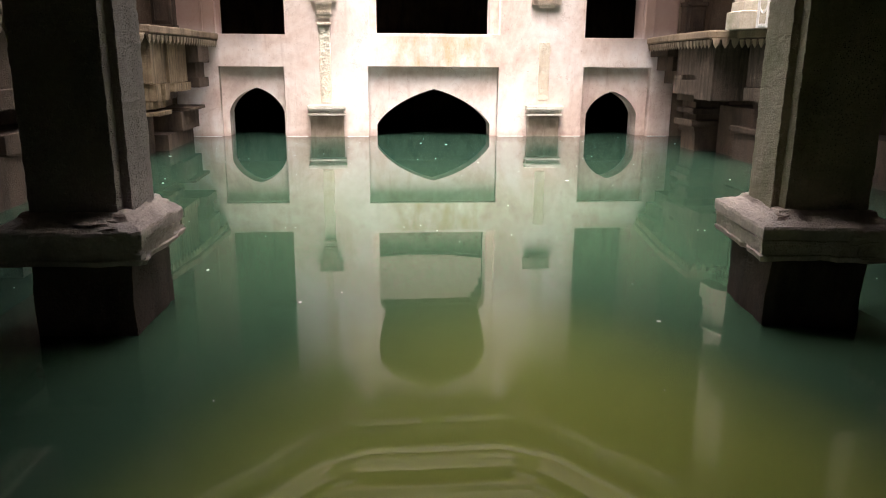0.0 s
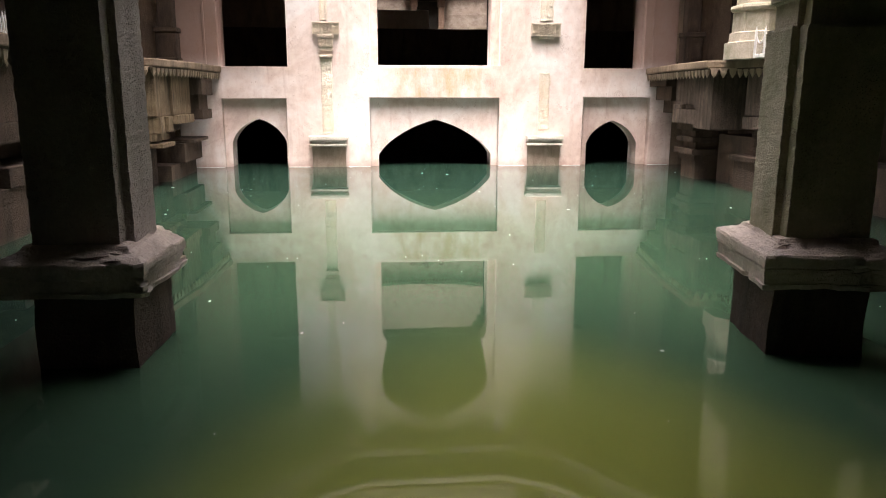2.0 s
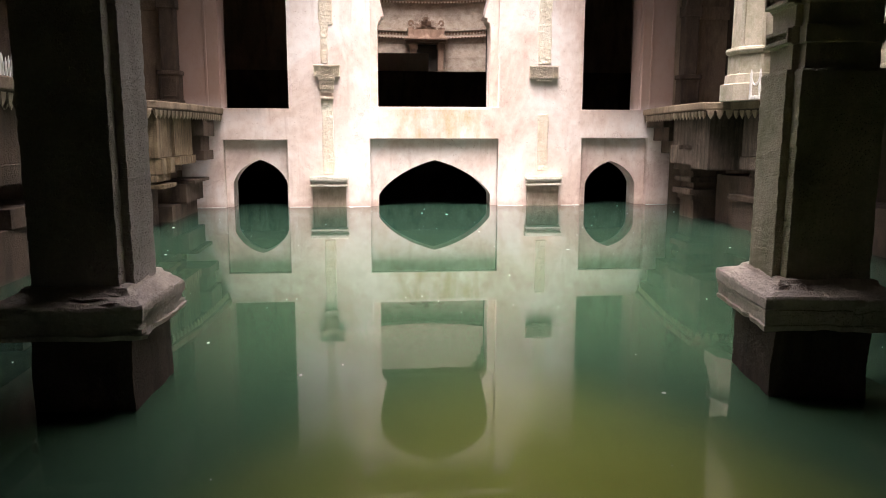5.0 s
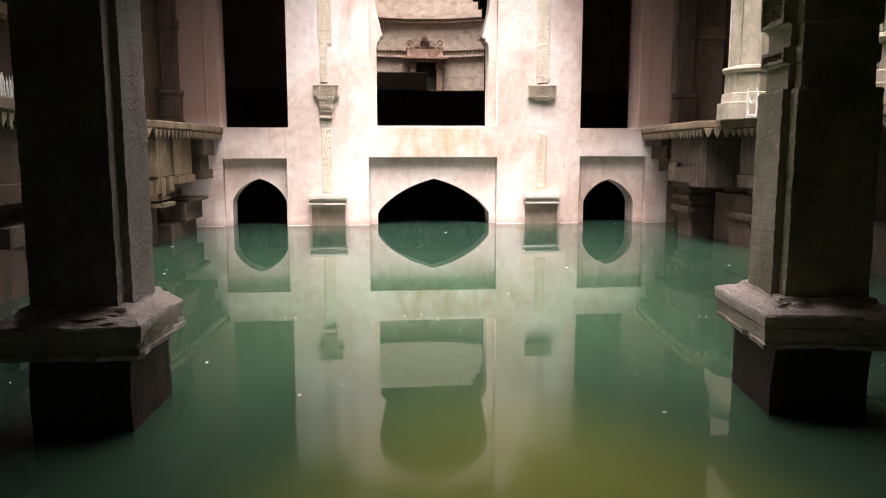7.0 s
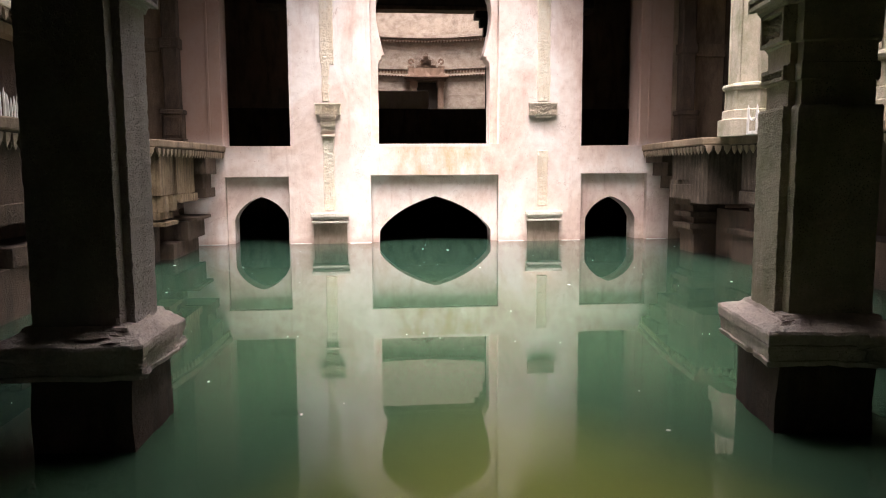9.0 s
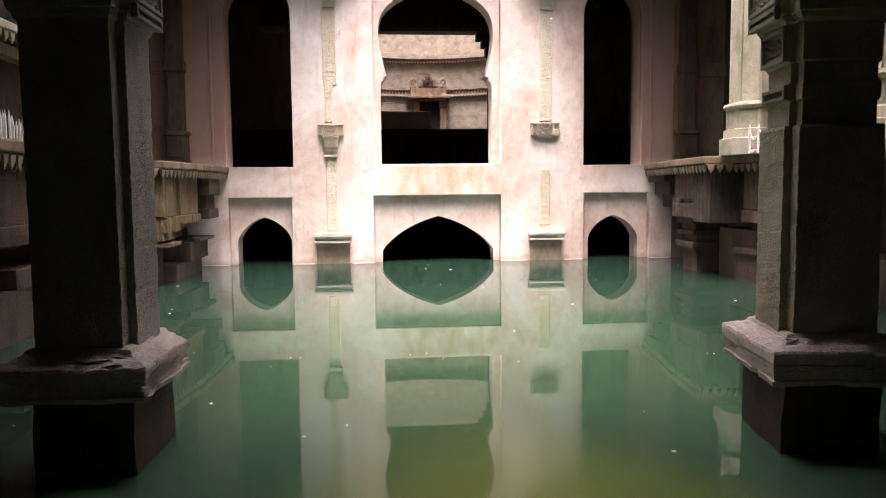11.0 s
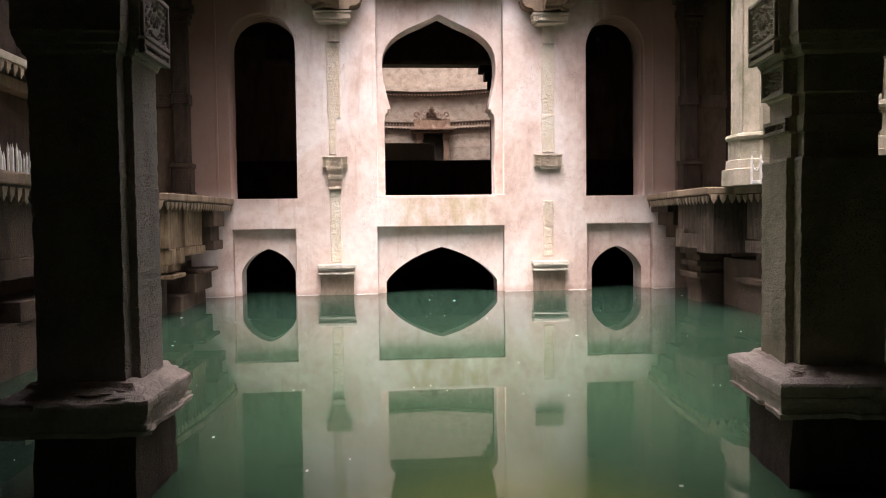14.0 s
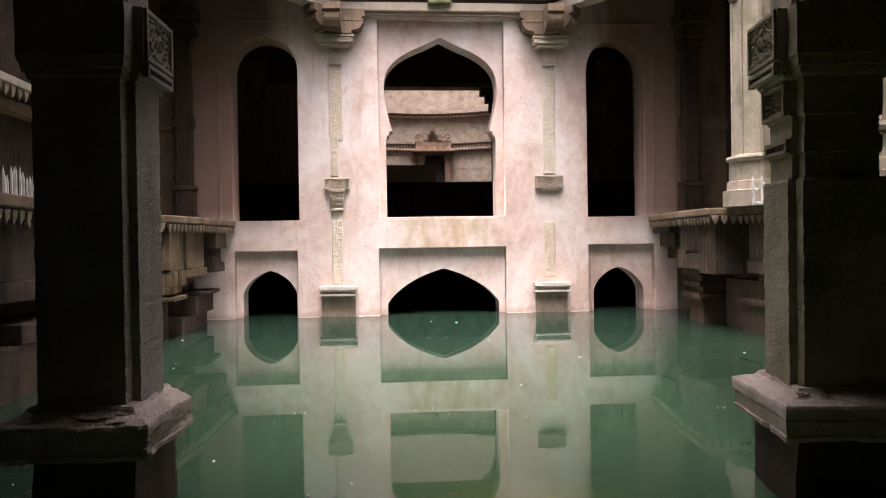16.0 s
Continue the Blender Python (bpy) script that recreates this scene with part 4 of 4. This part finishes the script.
# ---- corner pilasters ----
def pilaster(cx):
    e = thing("corner_pilaster", cx, D, SILL, "dark weathered stone pilaster standing on the ledge", "pilaster", "corner pilasters")
    y = D
    bm = boxes((cx - 0.15, cx + 0.15, y - 0.24, y, SILL, SILL + 0.10), (cx - 0.13, cx + 0.13, y - 0.22, y, SILL + 0.10, SILL + 0.42), (cx - 0.15, cx + 0.15, y - 0.24, y, SILL + 0.42, SILL + 0.48), bevel=0.012)
    on(e, part("base", bm, SAND_DARK))
    bm = bmesh.new()
    frame_relief(bm, cx - 0.10, cx + 0.10, SILL + 0.14, SILL + 0.38, y - 0.22)
    on(e, part("panel_frame", bm, SAND_DARK))
    on(e, part("shaft", boxes((cx - 0.10, cx + 0.10, y - 0.18, y, SILL + 0.48, 3.78), bevel=0.02), SAND_DARK))
    bm = boxes((cx - 0.125, cx + 0.125, y - 0.20, y, 2.62, 2.76), bevel=0.01)
    carve(bm, cx - 0.12, cx + 0.12, 2.63, 2.75, y - 0.20, 3, 1)
    on(e, part("carved_band", bm, SAND_DARK))
    on(e, part("capital", boxes((cx - 0.13, cx + 0.13, y - 0.21, y, 3.70, 3.78), (cx - 0.15, cx + 0.15, y - 0.23, y, 3.78, 3.84), (cx - 0.18, cx + 0.18, y - 0.27, y, 3.86, 3.97), (cx - 0.15, cx + 0.15, y - 0.24, y, 3.97, 4.06), (cx - 0.22, cx + 0.22, y - 0.34, y, 4.06, 4.22), bevel=0.014), SAND_DARK))
    return e


pilaster(-2.67)
pilaster(4.40)
for x0, x1 in ((-3.7, -2.84), (4.57, 5.2)):
    bm = boxes((x0, x1, D - 0.02, D + 0.03, 2.60, 2.78), bevel=0.008)
    carve(bm, x0, x1, 2.62, 2.76, D - 0.022, 7, 1)
    band = part("trim", bm, SAND)
    tagged(band, "dark carved band on the corner wall", "frieze", kind="structure")


# ---- pendants and stonework of the ledges ----
bm = bmesh.new()
prism(bm, [(-0.046, -0.012), (0.046, -0.012), (0.046, 0.012), (-0.046, 0.012)], -0.012, 0.0)
prism(bm, [(-0.036, -0.016), (0.036, -0.016), (0.036, 0.012), (-0.036, 0.012)], -0.052, -0.012, 0.80, 1.0)
prism(bm, [(-0.030, -0.014), (0.030, -0.014), (0.030, 0.010), (-0.030, 0.010)], -0.100, -0.052, 0.10, 1.0)
bmesh.ops.recalc_face_normals(bm, faces=bm.faces)
PENDANT = bpy.data.meshes.new("pendant")
bm.to_mesh(PENDANT)
bm.free()
PENDANT.materials.append(PENDANT_STONE)


def along(path, step):
    """Points at even steps along a plan path, with the way of each stretch."""
    for (ax, ay), (bx, by) in zip(path, path[1:]):
        length = math.hypot(bx - ax, by - ay)
        n = max(1, round(length / step))
        for i in range(n):
            u = (i + 0.5) / n
            yield ax + (bx - ax) * u, ay + (by - ay) * u, math.atan2(by - ay, bx - ax)


def inset(path, d):
    return [(x + d, y) for x, y in path]


def dress_ledge(e, path, side):
    """Fringe, fascia stones and stepped courses beneath a ledge; side is +1 where the wall lies towards +x."""
    for x, y, a in along(inset(path, 0.035 * side), 0.098):
        if y < 4.3:
            continue
        ob = new("pendant", PENDANT)
        ob.matrix_world = Matrix.Translation((x, y, SILL - 0.08)) @ Matrix.Rotation(a if side > 0 else a + math.pi, 4, "Z")
        on(e, ob)
    bm = bmesh.new()
    outline = inset(path, 0.02 * side) + [(path[-1][0] + 0.5 * side, path[-1][1]), (path[0][0] + 0.5 * side, path[0][1])]
    prism(bm, outline, SILL - 0.10, SILL - 0.08)
    bmesh.ops.recalc_face_normals(bm, faces=bm.faces)
    on(e, part("under_moulding", bm, SAND_DARK))


dress_ledge(ledge_r, RIGHT_EDGE, 1)
dress_ledge(ledge_l, LEFT_EDGE, -1)


def understone(name, rows, material, label, category, rough=0.006, bevel=0.007):
    x, y, z = (min(r[0] for r in rows) + max(r[1] for r in rows)) / 2, (rows[0][2] + rows[0][3]) / 2, min(r[4] for r in rows)
    e = thing(name, x, y, z, label, category)
    for r in rows:
        on(e, part("stone", boxes(r, bevel=bevel, rough=rough, cuts=2), material))
    return e


# west side, under the ledge
FASCIA = [(-2.75, -2.26, 7.95, 8.48, 0.76, 1.25), (-2.72, -2.23, 8.49, 9.28, 0.76, 1.25), (-2.72, -2.19, 8.51, 9.26, 0.66, 0.755), (-2.75, -2.23, 7.97, 8.12, 0.58, 0.755), (-2.75, -2.29, 8.13, 8.28, 0.58, 0.75),
          (-2.75, -2.23, 8.29, 8.46, 0.58, 0.755), (-2.75, -2.28, 7.95, 8.46, 0.50, 0.575), (-2.75, -2.22, 7.95, 8.44, 0.43, 0.475), (-2.75, -2.36, 7.95, 8.44, 0.475, 0.50)]
understone("hanging_stones", FASCIA, STAINED, "stained sandstone fascia stones hanging below the ledge", "stone course")
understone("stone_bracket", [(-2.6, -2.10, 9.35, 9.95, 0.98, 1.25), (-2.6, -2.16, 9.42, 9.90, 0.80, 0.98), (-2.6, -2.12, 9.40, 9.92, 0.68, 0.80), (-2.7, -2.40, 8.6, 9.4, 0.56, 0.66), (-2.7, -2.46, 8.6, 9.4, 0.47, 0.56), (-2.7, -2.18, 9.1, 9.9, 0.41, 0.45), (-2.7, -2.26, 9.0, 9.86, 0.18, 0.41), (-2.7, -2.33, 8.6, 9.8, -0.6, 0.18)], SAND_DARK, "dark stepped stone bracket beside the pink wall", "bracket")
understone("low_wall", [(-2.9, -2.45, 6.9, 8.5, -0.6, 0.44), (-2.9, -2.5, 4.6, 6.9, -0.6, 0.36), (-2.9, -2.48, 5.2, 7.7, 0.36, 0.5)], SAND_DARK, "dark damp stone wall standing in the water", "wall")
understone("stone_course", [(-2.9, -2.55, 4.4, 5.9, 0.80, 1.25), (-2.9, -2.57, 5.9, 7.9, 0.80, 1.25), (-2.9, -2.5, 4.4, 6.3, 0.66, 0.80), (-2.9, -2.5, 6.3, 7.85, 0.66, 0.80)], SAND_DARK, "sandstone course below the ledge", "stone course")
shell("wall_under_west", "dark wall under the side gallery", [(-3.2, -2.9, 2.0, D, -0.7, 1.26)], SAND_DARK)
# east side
understone("hanging_stones", [(3.69, 4.2, 8.19, 8.85, 0.88, 1.25), (3.66, 4.2, 8.19, 8.85, 0.66, 0.83), (3.71, 4.2, 8.19, 8.60, 0.83, 0.88), (3.66, 4.2, 8.6, 8.85, 0.83, 0.88), (3.64, 4.2, 7.76, 8.18, 0.62, 1.25), (3.90, 4.4, 6.6, 7.52, 0.78, 1.25), (3.88, 4.4, 6.6, 7.52, 0.64, 0.775)], STAINED_SHADED, "stained sandstone fascia stones hanging below the ledge", "stone course")
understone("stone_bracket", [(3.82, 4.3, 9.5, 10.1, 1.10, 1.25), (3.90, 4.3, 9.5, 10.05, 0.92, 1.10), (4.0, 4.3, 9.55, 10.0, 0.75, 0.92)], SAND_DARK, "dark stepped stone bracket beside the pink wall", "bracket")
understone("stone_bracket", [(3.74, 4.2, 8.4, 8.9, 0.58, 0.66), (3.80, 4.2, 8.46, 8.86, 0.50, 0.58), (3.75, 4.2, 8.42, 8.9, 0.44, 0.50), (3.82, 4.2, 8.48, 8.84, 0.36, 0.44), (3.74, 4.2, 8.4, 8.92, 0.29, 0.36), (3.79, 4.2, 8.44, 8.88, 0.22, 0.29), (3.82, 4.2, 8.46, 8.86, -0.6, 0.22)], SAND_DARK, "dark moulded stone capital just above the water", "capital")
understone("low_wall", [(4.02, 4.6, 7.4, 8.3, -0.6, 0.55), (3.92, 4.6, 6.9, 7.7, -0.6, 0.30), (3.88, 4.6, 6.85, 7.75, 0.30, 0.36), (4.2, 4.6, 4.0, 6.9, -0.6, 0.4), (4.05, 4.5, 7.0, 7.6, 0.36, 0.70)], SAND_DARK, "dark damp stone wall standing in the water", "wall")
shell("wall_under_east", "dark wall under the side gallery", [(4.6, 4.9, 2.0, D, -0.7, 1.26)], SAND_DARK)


# ---- cornices on the gallery walls ----
def gallery_cornice(x_wall, side, z):
    e = thing("wall_cornice", x_wall, 6.0, z, "sandstone cornice with a carved fringe on the gallery wall", "cornice", "gallery cornices")
    a, b = sorted((x_wall, x_wall + side * 0.32))
    on(e, part("slab", boxes((a, b, 3.2, 9.4, z, z + 0.07), bevel=0.014), SAND_PALE))
    a, b = sorted((x_wall, x_wall + side * 0.16))
    on(e, part("moulding", boxes((a, b, 3.2, 9.4, z - 0.16, z - 0.06), bevel=0.014), SAND))
    for k in range(52):
        ob = new("pendant", PENDANT)
        ob.matrix_world = Matrix.Translation((x_wall + side * 0.29, 3.6 + 0.11 * k, z)) @ Matrix.Rotation(radians(90), 4, "Z")
        on(e, ob)
    return e


gallery_cornice(-3.3, 1, 2.36)
gallery_cornice(5.0, -1, 2.95)


# ---- white railings on the ledges ----
def picket(parent, x, y, h, w=0.011):
    bm = bmesh.new()
    prism(bm, [(-w, -w), (w, -w), (w, w), (-w, w)], 0, h)
    prism(bm, [(-w, -w), (w, -w), (w, w), (-w, w)], h, h + 0.045, 1.0, 0.1)
    bmesh.ops.transform(bm, matrix=Matrix.Translation((x, y, SILL)), verts=bm.verts)
    return on(parent, part("picket", bm, WHITE))


rnd = random.Random(5)
rail_l = thing("low_railing", -2.47, 5.2, SILL, "low white-painted spiked railing on the ledge", "railing", "ledge railings")
for k in range(34):
    picket(rail_l, -2.50 + rnd.uniform(-0.03, 0.03), 4.8 + 0.0235 * k, rnd.uniform(0.11, 0.20), 0.0055)
on(rail_l, part("rail", boxes((-2.505, -2.485, 4.78, 5.58, SILL, SILL + 0.012), bevel=0.003), WHITE))
picket(rail_l, -2.40, 7.93, 0.20, 0.010)
rail_r = thing("low_railing", 3.82, 7.2, SILL, "low white-painted railing with hanging cords before a column", "railing", "ledge railings")
POSTS = [(3.70, 7.02), (3.745, 6.93), (3.80, 6.62), (3.83, 6.32)]
for x, y in POSTS:
    picket(rail_r, x - 0.01, y, 0.25, 0.0095)
for (x0, y0), (x1, y1) in zip(POSTS, POSTS[1:]):
    on(rail_r, part("rail", boxes((min(x0, x1) - 0.012, max(x0, x1) + 0.012, y1, y0, SILL, SILL + 0.035), bevel=0.006), WHITE))
    bm = bmesh.new()
    rings = []
    for i in range(11):
        u = i / 10
        x, y, z = x0 - 0.01 + (x1 - x0) * u, y0 + (y1 - y0) * u, SILL + 0.235 - 0.10 * (1 - (2 * u - 1) ** 2)
        rings.append([bm.verts.new((x + dx, y, z + dz)) for dx, dz in ((-0.006, -0.006), (0.006, -0.006), (0.006, 0.006), (-0.006, 0.006))])
    for p, q in zip(rings, rings[1:]):
        for k in range(4):
            bm.faces.new((p[k], p[(k + 1) % 4], q[(k + 1) % 4], q[k]))
    bm.faces.new(rings[0][::-1])
    bm.faces.new(rings[-1])
    bmesh.ops.recalc_face_normals(bm, faces=bm.faces)
    on(rail_r, part("cord", bm, WHITE))


# ---- petals and specks afloat ----
PETALS = [(-1.772, 6.265), (-0.824, 3.546), (1.692, 6.254), (3.225, 9.075), (1.073, 7.485), (0.901, 9.18), (0.96, 5.124), (1.128, 2.669), (3.901, 9.213), (4.078, 9.125), (-2.19, 8.092), (0.595, 9.345), (3.182, 6.235), (-0.325, 3.012), (-0.336, 10.171)]
def floating(name, x, y, size, material, label, turn=0.0):
    bm = bmesh.new()
    outline = [(size * math.cos(a) * (1 + 0.25 * math.sin(3 * a + turn)), 0.6 * size * math.sin(a)) for a in [k * math.pi / 4 for k in range(8)]]
    prism(bm, outline, 0.0, 0.004, 1, 0.85)
    ob = part(name, bm, material)
    ob.matrix_world = Matrix.Translation((x, y, 0.0)) @ Matrix.Rotation(turn, 4, "Z")
    return tagged(ob, label, "petal", "specks afloat")


for k, (x, y) in enumerate(PETALS):
    floating("floating_petal", x, y, 0.006 + 0.0013 * y * (1.0 if k % 3 else 0.6), FOAM, "small pale petal floating on green water", k * 1.3)
rnd = random.Random(11)
bm = bmesh.new()
for k in range(90):
    y = 1.6 + 8.5 * rnd.random() ** 0.7
    x = 0.75 + (rnd.random() - 0.5) * 5.4
    r = rnd.uniform(0.001, 0.0028) * (0.6 + 0.22 * y)
    prism(bm, [(x + r * math.cos(a), y + r * math.sin(a)) for a in [q * math.pi / 3 for q in range(6)]], 0.0, 0.003, 1, 0.8)
specks = part("floating_specks", bm, FOAM)
tagged(specks, "scattered pale specks floating on the water", "specks", kind="stuff")
